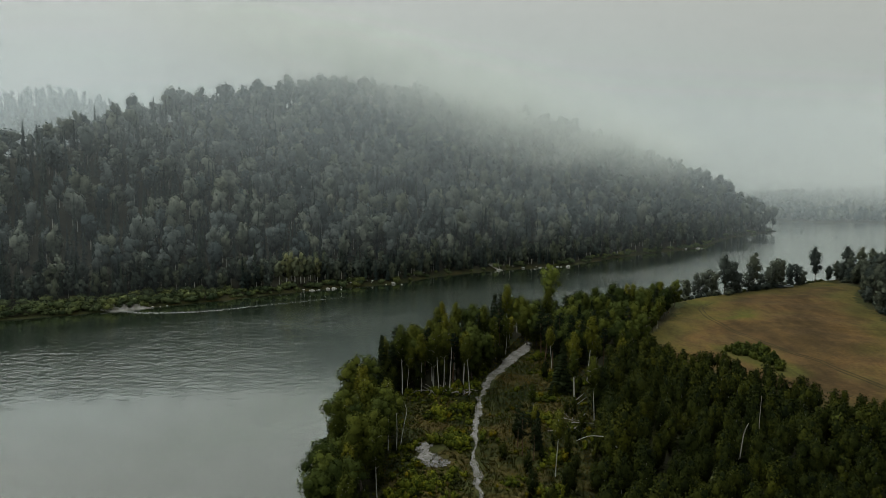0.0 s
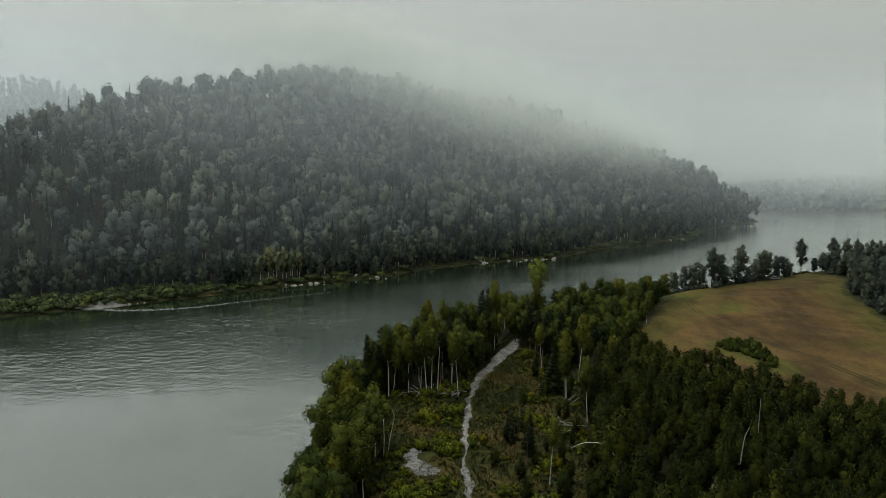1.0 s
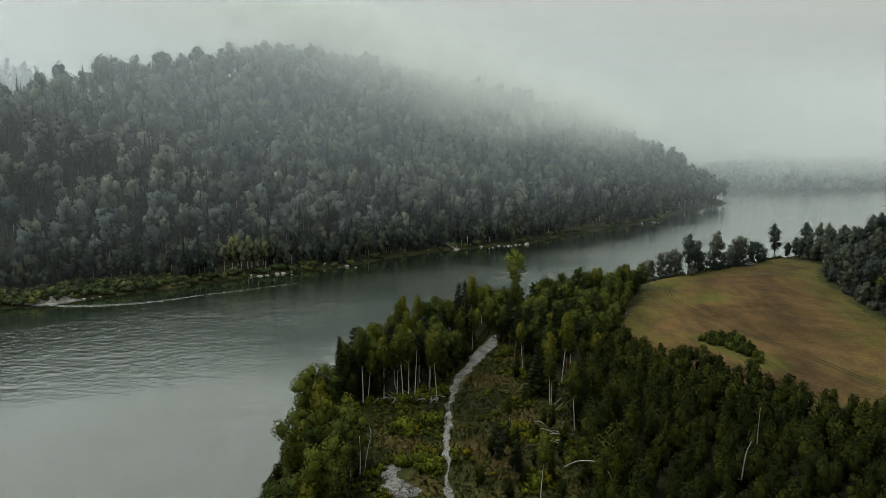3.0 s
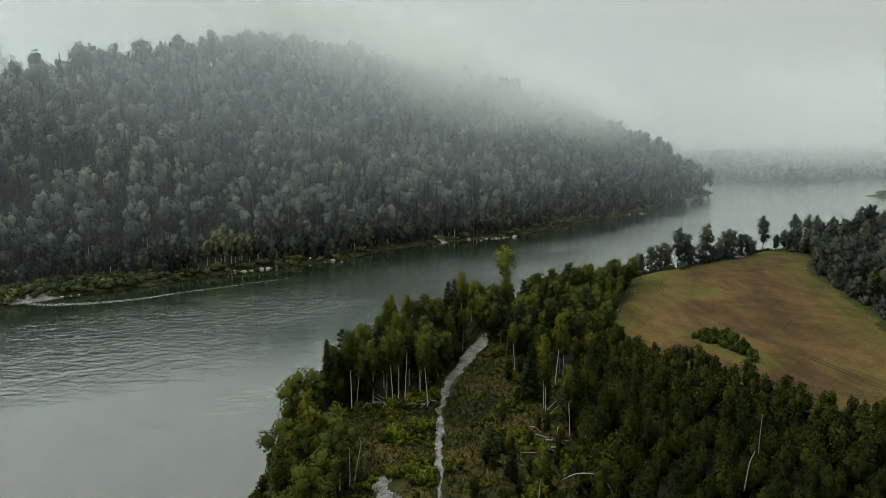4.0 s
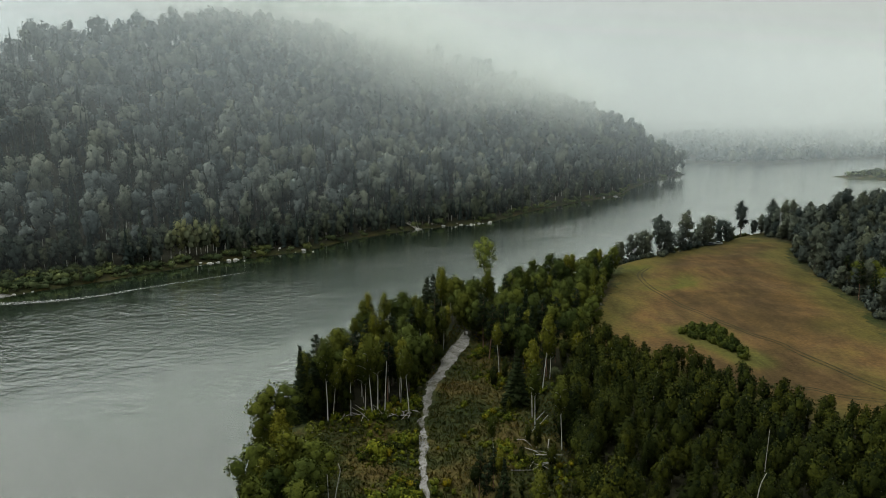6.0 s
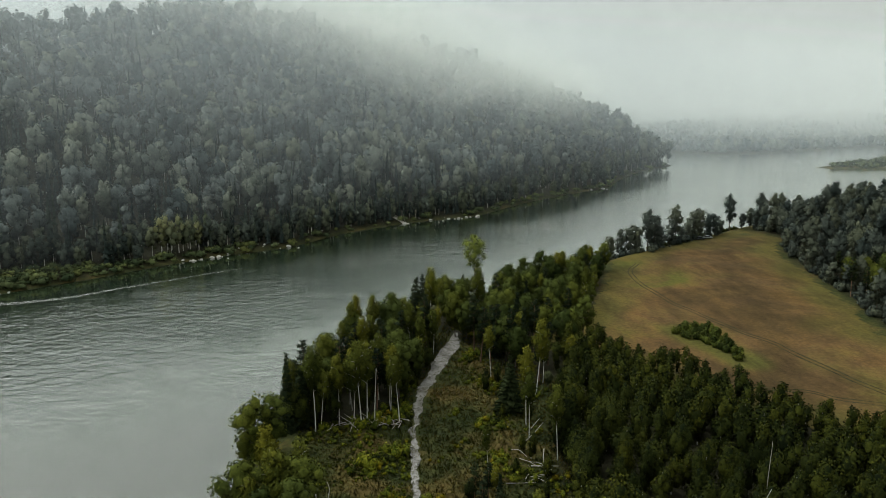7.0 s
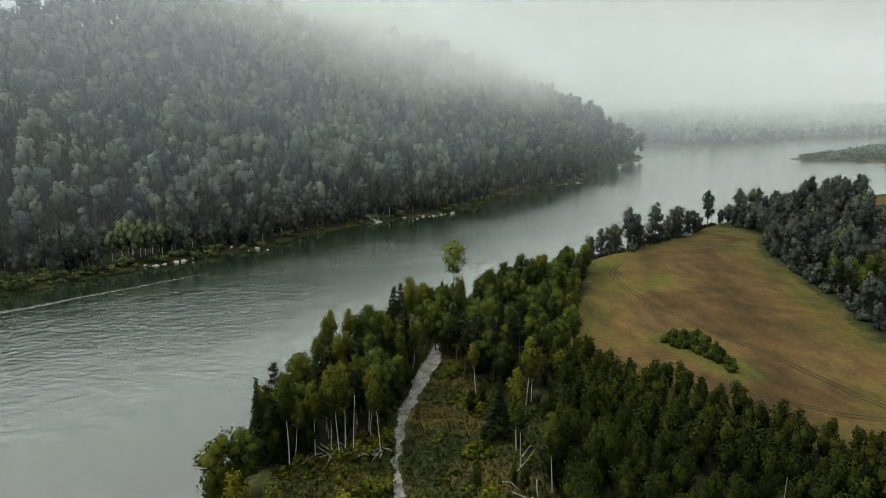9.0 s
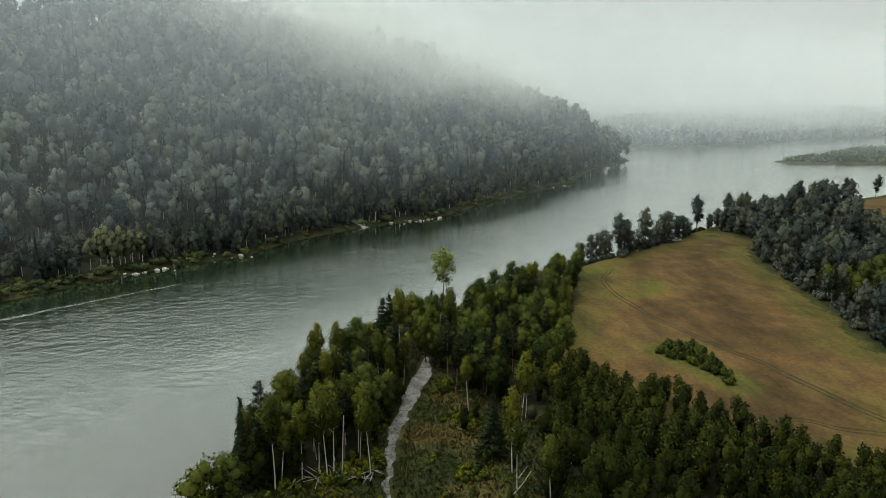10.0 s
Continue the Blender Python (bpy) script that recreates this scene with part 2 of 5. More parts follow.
# ---- the lie of the land ----
FAR_SHORE = [(-2600, -250), (-600, 90), (-300, 180), (-230, 207), (-187, 229), (-172, 240), (-155, 254), (-137, 272), (-120, 289), (-104, 308), (-86, 325),
             (-63, 341), (-44, 374), (-12, 406), (26, 429), (66, 489), (100, 528), (137, 568), (165, 625), (194, 681), (230, 732), (264, 770)]
HILL_LAND = FAR_SHORE + [(250, 805), (150, 900), (-300, 1020), (-2600, 1020)]
NEAR_SHORE = [(-40, -300), (-29, 0), (-30, 80), (-33.5, 105), (-38.5, 130), (-40, 152), (-37.5, 172), (-29, 205), (-13, 243), (2, 255), (16, 263), (30, 275), (45, 289), (58, 303), (73, 319), (90, 332),
              (110, 351), (156, 388), (205, 428), (286, 475), (349, 507), (600, 640), (2600, 1300)]
NEAR_LAND = NEAR_SHORE + [(2600, -300)]
FAR_BANK = [(-2600, 1010), (-300, 1010), (150, 1000), (333, 955), (384, 930), (470, 958), (634, 1080), (732, 1114), (883, 1199), (2600, 2100), (2600, 3000), (-2600, 3000)]
# outlines of the woods on the near bank
LEFT_CLUMP = [(-35, 160), (-29, 158), (-14, 164), (-9, 178), (-5, 192), (-2.5, 205), (-11, 218), (-25.5, 198), (-34.5, 177)]
FRONT_CLUMP = [(-28, 88), (-23, 88), (-21.5, 100), (-24, 118), (-25, 132), (-31, 139), (-35.5, 134), (-31, 108)]
MIDDLE_WOOD = [(6, 203), (16, 178), (26, 186), (34, 206), (40, 226), (47, 245), (54, 264), (60, 283), (57, 291), (48, 281), (36, 269), (22, 255), (13, 238), (7, 245), (-2, 240), (-8, 230), (-3, 219)]
EAST_WOOD = [(157, 371), (156, 339), (140, 306), (137, 294), (131, 271), (128, 250), (123, 229), (118, 210), (127, 200), (180, 215), (205, 300), (232, 385), (262, 440), (225, 430), (190, 405)]
THICKET = [(12, 60), (130, 60), (140, 120), (96, 142), (79, 151), (70, 160), (61, 166), (57, 176), (50, 187), (41, 189), (34, 208), (24, 190), (21, 172), (17, 155), (14, 130), (12, 100)]
ISLE = [(409, 758), (417, 730), (465, 727), (520, 722), (640, 760), (800, 860), (800, 960), (706, 965), (625, 935), (540, 860), (450, 790)]


def to_line(x, y, line):
    """Distance of points to an open line."""
    best = np.full(np.shape(x), 1e9)
    for (ax, ay), (bx, by) in zip(line, line[1:]):
        dx, dy = bx - ax, by - ay
        k = np.clip(((x - ax) * dx + (y - ay) * dy) / (dx * dx + dy * dy), 0, 1)
        best = np.minimum(best, np.hypot(x - ax - k * dx, y - ay - k * dy))
    return best


def inside(x, y, poly):
    hit = np.zeros(np.shape(x), bool)
    for (ax, ay), (bx, by) in zip(poly, poly[1:] + poly[:1]):
        if ay != by:
            hit ^= ((ay > y) != (by > y)) & (x < (bx - ax) * (y - ay) / (by - ay) + ax)
    return hit


def depth_in(x, y, poly):
    """Metres inside a polygon (outside: minus)."""
    d = to_line(x, y, poly + poly[:1])
    return np.where(inside(x, y, poly), d, -d)


def ease(v, a, b):
    k = np.clip((v - a) / (b - a), 0, 1)
    return k * k * (3 - 2 * k)


def wobble(x, y, size, seed=0.0):
    """Smooth unevenness between about -1 and 1."""
    a, b = x / size + seed, y / size - 1.7 * seed
    return (np.sin(a * 1.9 + 1.3 * np.sin(b * 1.1)) + np.sin(b * 2.3 + 1.7 * np.sin(a * 0.9 + seed)) + 0.6 * np.sin(a * 4.1 - b * 3.3)) / 2.6


def land(x, y):
    """Height of the ground; the water's level is 0."""
    x, y = np.asarray(x, float), np.asarray(y, float)
    z = np.full(x.shape, -4.0)
    # the wooded hill across the river
    along = 0.637 * (x + 187) + 0.77 * (y - 230)
    dh = depth_in(x, y, HILL_LAND)
    df = np.where(dh > 0, to_line(x, y, FAR_SHORE), dh)
    top = np.interp(along, [-600, -60, 57, 96, 182, 250, 321, 370, 440, 510, 581, 640, 690, 730, 800], [60, 52, 60, 72, 93, 105, 121, 117, 97, 87, 75, 58, 40, 22, 6])
    deep = np.interp(along, [-600, 57, 96, 182, 321, 370, 440, 581, 690, 760], [170, 165, 200, 250, 263, 240, 185, 120, 62, 30])
    u = np.clip(df - 8, 0, None) / deep
    rise = np.where(u < 1, np.clip(u, 0, 1) ** 1.4, 1 - 0.18 * np.clip(u - 1, 0, None) ** 1.2)
    hill = 1.6 * ease(df, 0, 5) + top * np.clip(rise, 0.3 * (u > 1), 1) + 2.2 * wobble(x, y, 28) * ease(u, 0.1, 0.5)
    hill = np.maximum(hill, 118 * np.exp(-(((x + 470) / 170) ** 2 + ((y - 660) / 150) ** 2)) * ease(df, 60, 300))
    z = np.where(dh > 0, hill, np.maximum(z, np.clip(dh * 0.3, -4, 0)))
    # the near bank
    dn = depth_in(x, y, NEAR_LAND)
    flat = 2.9 * ease(dn, 0, 9) + 0.028 * np.clip(x - 60, 0, 160) * ease(dn, 10, 40) + 0.35 * wobble(x, y, 11, 2.0) * ease(dn, 4, 12)
    z = np.where(dn > 0, flat, np.maximum(z, np.clip(dn * 0.25, -4, 0)))
    db = depth_in(x, y, FAR_BANK)
    far = 2.5 * ease(db, 0, 8) + 46 * ease(db + 30 * wobble(x, y, 130), 40, 300) * (0.75 + 0.3 * wobble(x, y, 260, 1.0))
    z = np.where(db > 0, np.maximum(far, z), z)
    di = depth_in(x, y, ISLE)
    return np.where(di > 0, 1.8 * ease(di, 0, 14), z)


def mesh_object(name, verts, faces, mats, parent=None, smooth=True, tones=None, attr="tone"):
    """One mesh object from arrays: faces all of one size, or a list."""
    me = bpy.data.meshes.new(name)
    if isinstance(faces, np.ndarray):
        n, k = faces.shape
        me.vertices.add(len(verts))
        me.vertices.foreach_set("co", np.ascontiguousarray(verts[:, :3], np.float32).ravel())
        me.loops.add(n * k)
        me.loops.foreach_set("vertex_index", faces.astype(np.int32).ravel())
        me.polygons.add(n)
        me.polygons.foreach_set("loop_start", np.arange(0, n * k, k, dtype=np.int32))
        me.update(calc_edges=True)
    else:
        me.from_pydata([tuple(v) for v in verts], [], faces)
    for m in mats if isinstance(mats, (list, tuple)) else [mats]:
        me.materials.append(m)
    me.polygons.foreach_set("use_smooth", np.full(len(me.polygons), smooth))
    if tones is not None:
        a = me.attributes.new(attr, "FLOAT", "POINT")
        a.data.foreach_set("value", np.asarray(tones, np.float32))
    me.validate()
    if isinstance(verts, np.ndarray) and verts.shape[1] == 6:
        me.normals_split_custom_set_from_vertices(np.ascontiguousarray(verts[:, 3:]))
    ob = new(name, me)
    ob.parent = parent
    return ob


def sheet(xs, ys, height, lift=0.0, keep=None):
    """A grid over the plan with the given height function; keep: a polygon."""
    gx, gy = np.meshgrid(xs, ys)
    z = height(gx, gy) + lift
    verts = np.stack([gx.ravel(), gy.ravel(), z.ravel()], 1)
    i = np.arange(gx.size).reshape(gx.shape)
    f = np.stack([i[:-1, :-1].ravel(), i[:-1, 1:].ravel(), i[1:, 1:].ravel(), i[1:, :-1].ravel()], 1)
    return verts, f


def steps(*runs):
    """Grid lines: (from, to, step) in turn."""
    return np.unique(np.concatenate([np.arange(a, b, s) for a, b, s in runs] + [[runs[-1][1]]]))


gx = steps((-2600, -700, 120), (-700, -240, 12), (-240, -60, 7), (-60, 130, 2.5), (130, 420, 7), (420, 900, 20), (900, 2600, 120))
gy = steps((-300, 40, 40), (40, 90, 6), (90, 390, 3), (390, 820, 8), (820, 1400, 20), (1400, 3000, 120))
v, f = sheet(gx, gy, land)
# Where the ground takes the dark colour of litter and painted tree shade.
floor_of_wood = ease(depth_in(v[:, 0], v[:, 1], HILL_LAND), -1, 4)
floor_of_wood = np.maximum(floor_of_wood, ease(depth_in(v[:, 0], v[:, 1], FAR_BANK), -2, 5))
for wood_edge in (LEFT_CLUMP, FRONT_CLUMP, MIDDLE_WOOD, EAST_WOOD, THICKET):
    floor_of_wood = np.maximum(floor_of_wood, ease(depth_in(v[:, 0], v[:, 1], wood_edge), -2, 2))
tagged(mesh_object("ground", v, f, GROUND, tones=floor_of_wood, attr="shady_litter"), "grassy river banks and wooded hill ground", "ground", kind="structure")
v, f = sheet(steps((-2600, -300, 230), (-300, 500, 10), (500, 2600, 210)), steps((-300, 100, 40), (100, 900, 10), (900, 3000, 210)), lambda x, y: np.zeros(x.shape))
off_far, off_near = to_line(v[:, 0], v[:, 1], FAR_SHORE), to_line(v[:, 0], v[:, 1], NEAR_SHORE)
fast = 0.16 + (0.4 + 0.25 * ease(v[:, 1], 290, 480)) * ease(off_far + 14 * wobble(v[:, 0], v[:, 1], 30), 8, 30 + 22 * ease(v[:, 1], 300, 420)) * (1 - ease(off_far + 14 * wobble(v[:, 0], v[:, 1], 40, 2.0), 85, 125) * (1 - ease(v[:, 1], 290, 380))) * np.maximum(ease(off_near, 14, 45), ease(v[:, 1], 280, 340))
tagged(mesh_object("water", v, f, WATER, tones=fast, attr="current"), "grey-green slow river with ripples reflecting the overcast sky", "river", kind="structure")

FIELD_EDGE = [(20, 205), (36, 222), (46, 241), (57, 265), (65, 291), (72, 308), (87, 319), (103, 329), (124, 349), (142, 365), (153, 368), (153, 338), (137, 308), (134, 296), (128, 272), (125, 251), (119, 230),
              (113, 208), (119, 198), (150, 190), (150, 150), (90, 145), (60, 160), (48, 178), (36, 190)]


def patch(name, poly, step, lift, mat, label, category, rag=1.2):
    """A flush sheet inside a polygon with an uneven edge, over the ground."""
    p = np.array(poly)
    xs, ys = np.arange(p[:, 0].min() - 2, p[:, 0].max() + 2, step), np.arange(p[:, 1].min() - 2, p[:, 1].max() + 2, step)
    v, f = sheet(xs, ys, land, lift)
    c = v[f].mean(1)
    d = depth_in(c[:, 0], c[:, 1], poly) + rag * wobble(c[:, 0], c[:, 1], 3.0, 4.0)
    f = f[d > 0]
    used = np.unique(f)
    back = np.zeros(len(v), int)
    back[used] = np.arange(len(used))
    v = v[used]
    rim = 0.6 * (1 - ease(depth_in(v[:, 0], v[:, 1], poly) + 6 * wobble(v[:, 0], v[:, 1], 14, 6.0), 2, 17))
    rim = np.maximum(rim, 0.9 * ease(8 - to_line(v[:, 0], v[:, 1], [(63, 214), (67, 203), (70, 192)]), 0, 5))
    return tagged(mesh_object(name, v, back[f], mat, tones=rim, attr="rim"), label, category, kind="structure")


patch("field", FIELD_EDGE, 1.5, 0.07, FIELD, "brown and ochre mown meadow with green edges", "field")
patch("far_field", [(262, 452), (240, 392), (215, 340), (260, 330), (330, 420), (330, 470), (290, 462)], 3, 0.07, FIELD, "dull brown meadow beyond the trees", "field")


def smooth_line(points, step):
    """A Catmull-Rom line through points of the plan, at even steps."""
    p = np.array([points[0], *points, points[-1]], float)
    out = []
    for i in range(1, len(p) - 2):
        n = max(2, int(np.hypot(*(p[i + 1] - p[i])) / step))
        for k in np.arange(n) / n:
            a, b, c, d = p[i - 1:i + 3]
            out.append(0.5 * (2 * b + (c - a) * k + (2 * a - 5 * b + 4 * c - d) * k * k + (3 * b - a - 3 * c + d) * k ** 3))
    return np.array(out + [p[-2]])


def ribbon(name, points, width, lift, mat, label, category, rag=0.3, cross=5, seed=0):
    """A strip of uneven width that lies on the ground."""
    rng = np.random.default_rng(seed)
    line = smooth_line(points, 0.8)
    tan = np.gradient(line, axis=0)
    side = np.stack([tan[:, 1], -tan[:, 0]], 1) / np.linalg.norm(tan, axis=1)[:, None]
    w = np.interp(np.linspace(0, 1, len(line)), np.linspace(0, 1, len(width)), width)
    k = np.linspace(-0.5, 0.5, cross)
    r = rng.normal(0, rag * 1.8, (len(line), 2))
    r = (r + np.roll(r, 1, 0) + np.roll(r, 2, 0) + np.roll(r, 3, 0)) / 4
    off = w[:, None] * k + np.where(k < 0, r[:, :1], r[:, 1:]) * np.abs(k) * 2
    xy = line[:, None] + side[:, None] * off[..., None]
    z = land(xy[..., 0], xy[..., 1]) + lift
    v = np.concatenate([xy, z[..., None]], 2).reshape(-1, 3)
    i = np.arange(len(v)).reshape(len(line), cross)
    f = np.stack([i[:-1, :-1].ravel(), i[:-1, 1:].ravel(), i[1:, 1:].ravel(), i[1:, :-1].ravel()], 1)
    return tagged(mesh_object(name, v, f, mat), label, category, kind="structure")


TRACK = [(-5, 60), (-5.5, 90), (-6, 106), (-8, 123), (-9, 141), (-9, 160), (-7.6, 174), (-5.3, 184), (-2.6, 194.5), (-0.3, 202), (1.2, 209), (1.8, 215)]
ribbon("path", TRACK, [0.8, 0.8, 0.8, 0.8, 0.9, 0.9, 0.9, 1.0, 1.5, 2.7, 4.5, 0.6], 0.09, GRAVEL, "pale stony track with grass encroaching", "path", 0.35)
patch("gravel_patch", [(-19.2, 128.5), (-17, 129.5), (-15.8, 124), (-12, 120.5), (-12, 118.4), (-15.5, 118), (-18.2, 120)], 0.5, 0.09, GRAVEL, "bare pale gravel patch in the clearing", "gravel", 0.9)
for off in (-0.75, 0.75):
    ribbon("rut", [(77 + off, 297), (70 + off, 284), (67.8 + off, 267), (69.3 + off, 250), (72.8 + off, 233), (77.5 + off, 217), (82.5 + off, 203), (86 + off, 187), (88.7 + off, 174), (92 + off, 165)], [0.4, 0.45, 0.5, 0.5], 0.12, RUT,
           "dark wheel rut across the meadow", "rut", 0.08, 3)
    ribbon("rut", [(60, 181 + off), (66.5, 176.5 + off), (74.6, 173.4 + off), (79.6, 169 + off), (90, 164 + off)], [0.4, 0.4], 0.12, RUT, "dark wheel rut along the thicket", "rut", 0.08, 3)


# ---- trees ----
def ico(sub=0):
    bm = bmesh.new()
    bmesh.ops.create_icosphere(bm, subdivisions=sub + 1, radius=1.0)
    v = np.array([x.co[:] for x in bm.verts])
    f = np.array([[x.index for x in g.verts] for g in bm.faces])
    bm.free()
    return v, f


ICO_V, ICO_F = ico(0)


class Soup:
    """Triangles gathered from many pieces."""

    def __init__(self):
        self.v, self.f, self.n = [], [], 0

    def add(self, v, f, normals=None):
        v = np.asarray(v, float)
        self.v.append(np.concatenate([v, np.zeros((len(v), 3)) if normals is None else normals], 1))
        self.f.append(np.asarray(f) + self.n)
        self.n += len(v)

    def arrays(self):
        return np.concatenate(self.v), np.concatenate(self.f)


def tube(soup, pts, radii, sides=6):
    pts = np.array(pts, float)
    tan = np.gradient(pts, axis=0)
    tan /= np.linalg.norm(tan, axis=1)[:, None]
    ref = np.where(np.abs(tan[:, 2:]) > 0.9, [[1.0, 0, 0]], [[0, 0, 1.0]])
    a = np.cross(tan, ref)
    a /= np.linalg.norm(a, axis=1)[:, None]
    b = np.cross(tan, a)
    ang = np.arange(sides) / sides * 2 * np.pi
    ring = pts[:, None] + np.array(radii)[:, None, None] * (np.cos(ang)[:, None] * a[:, None] + np.sin(ang)[:, None] * b[:, None])
    i = np.arange(len(pts) * sides).reshape(len(pts), sides)
    j = np.roll(i, -1, 1)
    q = np.stack([i[:-1], j[:-1], j[1:], i[1:]], -1).reshape(-1, 4)
    f = np.concatenate([q[:, [0, 1, 2]], q[:, [0, 2, 3]]])
    cap = np.stack([i[-1, [0] * (sides - 2)], i[-1, 1:-1], i[-1, 2:]], 1)
    soup.add(ring.reshape(-1, 3), np.concatenate([f, cap]))


def stem(soup, rng, h, r, bend=0.35, sides=7):
    """A tapered, slightly bent trunk; returns its line."""
    z = np.linspace(-0.4, h, 9)
    k = z / h
    ph = rng.random(2) * 6.3
    x = bend * (np.sin(k * 2.6 + ph[0]) - np.sin(ph[0]))
    y = bend * (np.sin(k * 2.2 + ph[1]) - np.sin(ph[1]))
    line = np.stack([x, y, z], 1)
    tube(soup, line, r * (1 - 0.86 * np.clip(k, 0, 1)) * (1 + 0.35 * np.exp(-np.clip(k, 0, 1) * 22)), sides)
    return line


def on_line(line, z):
    return np.array([np.interp(z, line[:, 2], line[:, 0]), np.interp(z, line[:, 2], line[:, 1]), z])


SHAPES = {}


def tree(name, parts, label, category, group):
    root = tagged(new(name), label, category, group)
    root.empty_display_size = 0.5
    SHAPES[root.name] = []
    for part_name, soup, mat in parts:
        v, f = soup.arrays()
        SHAPES[root.name].append((mat, (v, f)))
        mesh_object(part_name, v, f, mat, root)
    return root


def crown_lumps(rng, line, low, high, wide, n, size, peak=0.5, blunt=0.6, tall=1.0, hollow=0.55):
    """Round masses of leaves, set spirally about the trunk inside an egg-shaped outline: centres and radii."""
    k = (np.arange(n) + rng.random(n)) / n
    p = np.where(k < peak, 0.5 * k / peak, 0.5 + 0.5 * (k - peak) / (1 - peak))
    out = np.sin(np.pi * np.clip(0.08 + 0.84 * p, 0, 1)) ** blunt
    r = size * rng.uniform(0.7, 1.3, n) * (0.6 + 0.4 * out)
    far = np.clip(wide * out * rng.uniform(hollow, 1.1, n) - 0.6 * r, 0, None)
    ang = np.arange(n) * 2.4 + rng.random(n)
    z = low + (high - low) * k
    c = np.stack([np.interp(z, line[:, 2], line[:, 0]) + far * np.cos(ang), np.interp(z, line[:, 2], line[:, 1]) + far * np.sin(ang), z - 0.5 * r * tall * k], 1)
    m = max(3, n // 4)
    km = (np.arange(m) + 0.5) / m
    zm = low + (high - low) * (0.06 + 0.88 * km)
    rm = 0.5 * wide * np.sin(np.pi * (0.12 + 0.8 * km)) ** 0.6
    cm = np.stack([np.interp(zm, line[:, 2], line[:, 0]), np.interp(zm, line[:, 2], line[:, 1]), zm], 1)
    c, r = np.concatenate([c, cm]), np.concatenate([np.stack([r, r, r * tall], 1), np.stack([rm, rm, np.maximum(rm, 0.45 * (high - low) / m)], 1)])
    return c, r


def foliage(soup, rng, lumps, count, size, core=0.74, up=0.35, ragged=0.3, rough=0.7, whole=1.0):
    """Small sprays of leaves over the outer side of the lumps, and a closed, uneven mass inside. whole: how far
    the light falls on the crown as one round body rather than on each lump."""
    c, r = lumps
    low, high = (c - r).min(0), (c + r).max(0)
    mid, half = 0.5 * (low + high), 0.5 * (high - low)
    mid[2] = low[2] + 0.38 * (high[2] - low[2])

    def round_body(p):
        g = (p - mid) / half
        return g / (np.linalg.norm(g, axis=1)[:, None] + 1e-6)

    for ci, ri in zip(c, r):
        v = ci + ICO_V * core * ri * rng.uniform(0.8, 1.15, (len(ICO_V), 1))
        n = round_body(v) * whole + ICO_V * 0.6
        soup.add(v, ICO_F, n / np.linalg.norm(n, axis=1)[:, None])
    area = (r ** 2).mean(1)
    m = count * 3
    pick = rng.choice(len(c), m, p=area / area.sum())
    d = rng.normal(size=(m, 3))
    d[:, 2] += up
    d /= np.linalg.norm(d, axis=1)[:, None]
    p = c[pick] + d * r[pick] * (core + (1.08 - core) * np.sqrt(rng.random((m, 1))) + ragged * rng.random((m, 1)) ** 5)
    deep = np.linalg.norm((p[:, None] - c[None]) / r[None], axis=2)
    deep[np.arange(m), pick] = 9
    ok = np.flatnonzero(deep.min(1) > 0.8)[:count]
    p, d, n = p[ok], d[ok], len(ok)
    nn = d + rough * rng.normal(size=(n, 3))
    nn /= np.linalg.norm(nn, axis=1)[:, None]
    a = np.cross(nn, rng.normal(size=(n, 3)))
    a /= np.linalg.norm(a, axis=1)[:, None]
    b = np.cross(nn, a)
    s = size * rng.uniform(0.55, 1.4, (n, 1))
    tri = np.stack([p + a * s, p - 0.55 * a * s + 0.75 * b * s, p - 0.45 * a * s - 0.7 * b * s], 1)
    soft = 1.4 * whole * round_body(p) + 0.4 * d + 0.25 * nn
    soft /= np.linalg.norm(soft, axis=1)[:, None]
    soup.add(tri.reshape(-1, 3), np.arange(3 * n).reshape(-1, 3), np.repeat(soft, 3, 0))


def limbs_to(trunk, rng, line, low, high, wide, n):
    for i in range(n):
        z = low + (high - low) * (i + rng.random()) / n
        ang, d = i * 2.4 + rng.random(), wide * rng.uniform(0.5, 0.95)
        base = on_line(line, z)
        tip = base + [d * np.cos(ang), d * np.sin(ang), d * rng.uniform(0.5, 1.0)]
        tube(trunk, [base, 0.5 * (base + tip) + [0, 0, 0.1 * d], tip], [0.055, 0.04, 0.012], 3)


def birch(seed, h=16.0, low=0.42, wide=2.2, count=1750, mat=None, label="slender birch with white trunk and yellow-green crown", bark=None, group="birches"):
    rng = np.random.default_rng(seed)
    trunk, crown = Soup(), Soup()
    line = stem(trunk, rng, h * 0.97, 0.125, 0.45)
    limbs_to(trunk, rng, line, h * low * 0.85, h * 0.85, wide, 9)
    foliage(crown, rng, crown_lumps(rng, line, h * low, h, wide, 20, 0.85, 0.45, 0.6, 1.5, 0.3), count, 0.195, 0.55, 0.25, 0.6)
    return tree("birch_tree", [("trunk", trunk, bark or BARK_BIRCH), ("crown", crown, mat or LEAF_BIRCH)], label, "birch tree", group)


def young(seed, h=10.5, wide=2.0, count=1350, leaf=0.205, n=11):
    rng = np.random.default_rng(seed)
    trunk, crown = Soup(), Soup()
    line = stem(trunk, rng, h * 0.95, 0.1, 0.25, 5)
    foliage(crown, rng, crown_lumps(rng, line, h * 0.12, h, wide, n, 0.5 * wide, 0.42, 0.7, 1.7, 0.5), count, leaf, 0.7, 0.4, 0.4)
    return tree("young_tree", [("trunk", trunk, BARK_BIRCH), ("crown", crown, LEAF_YOUNG)], "young dark-green birch in a dense thicket", "tree", "young birches in the thicket")


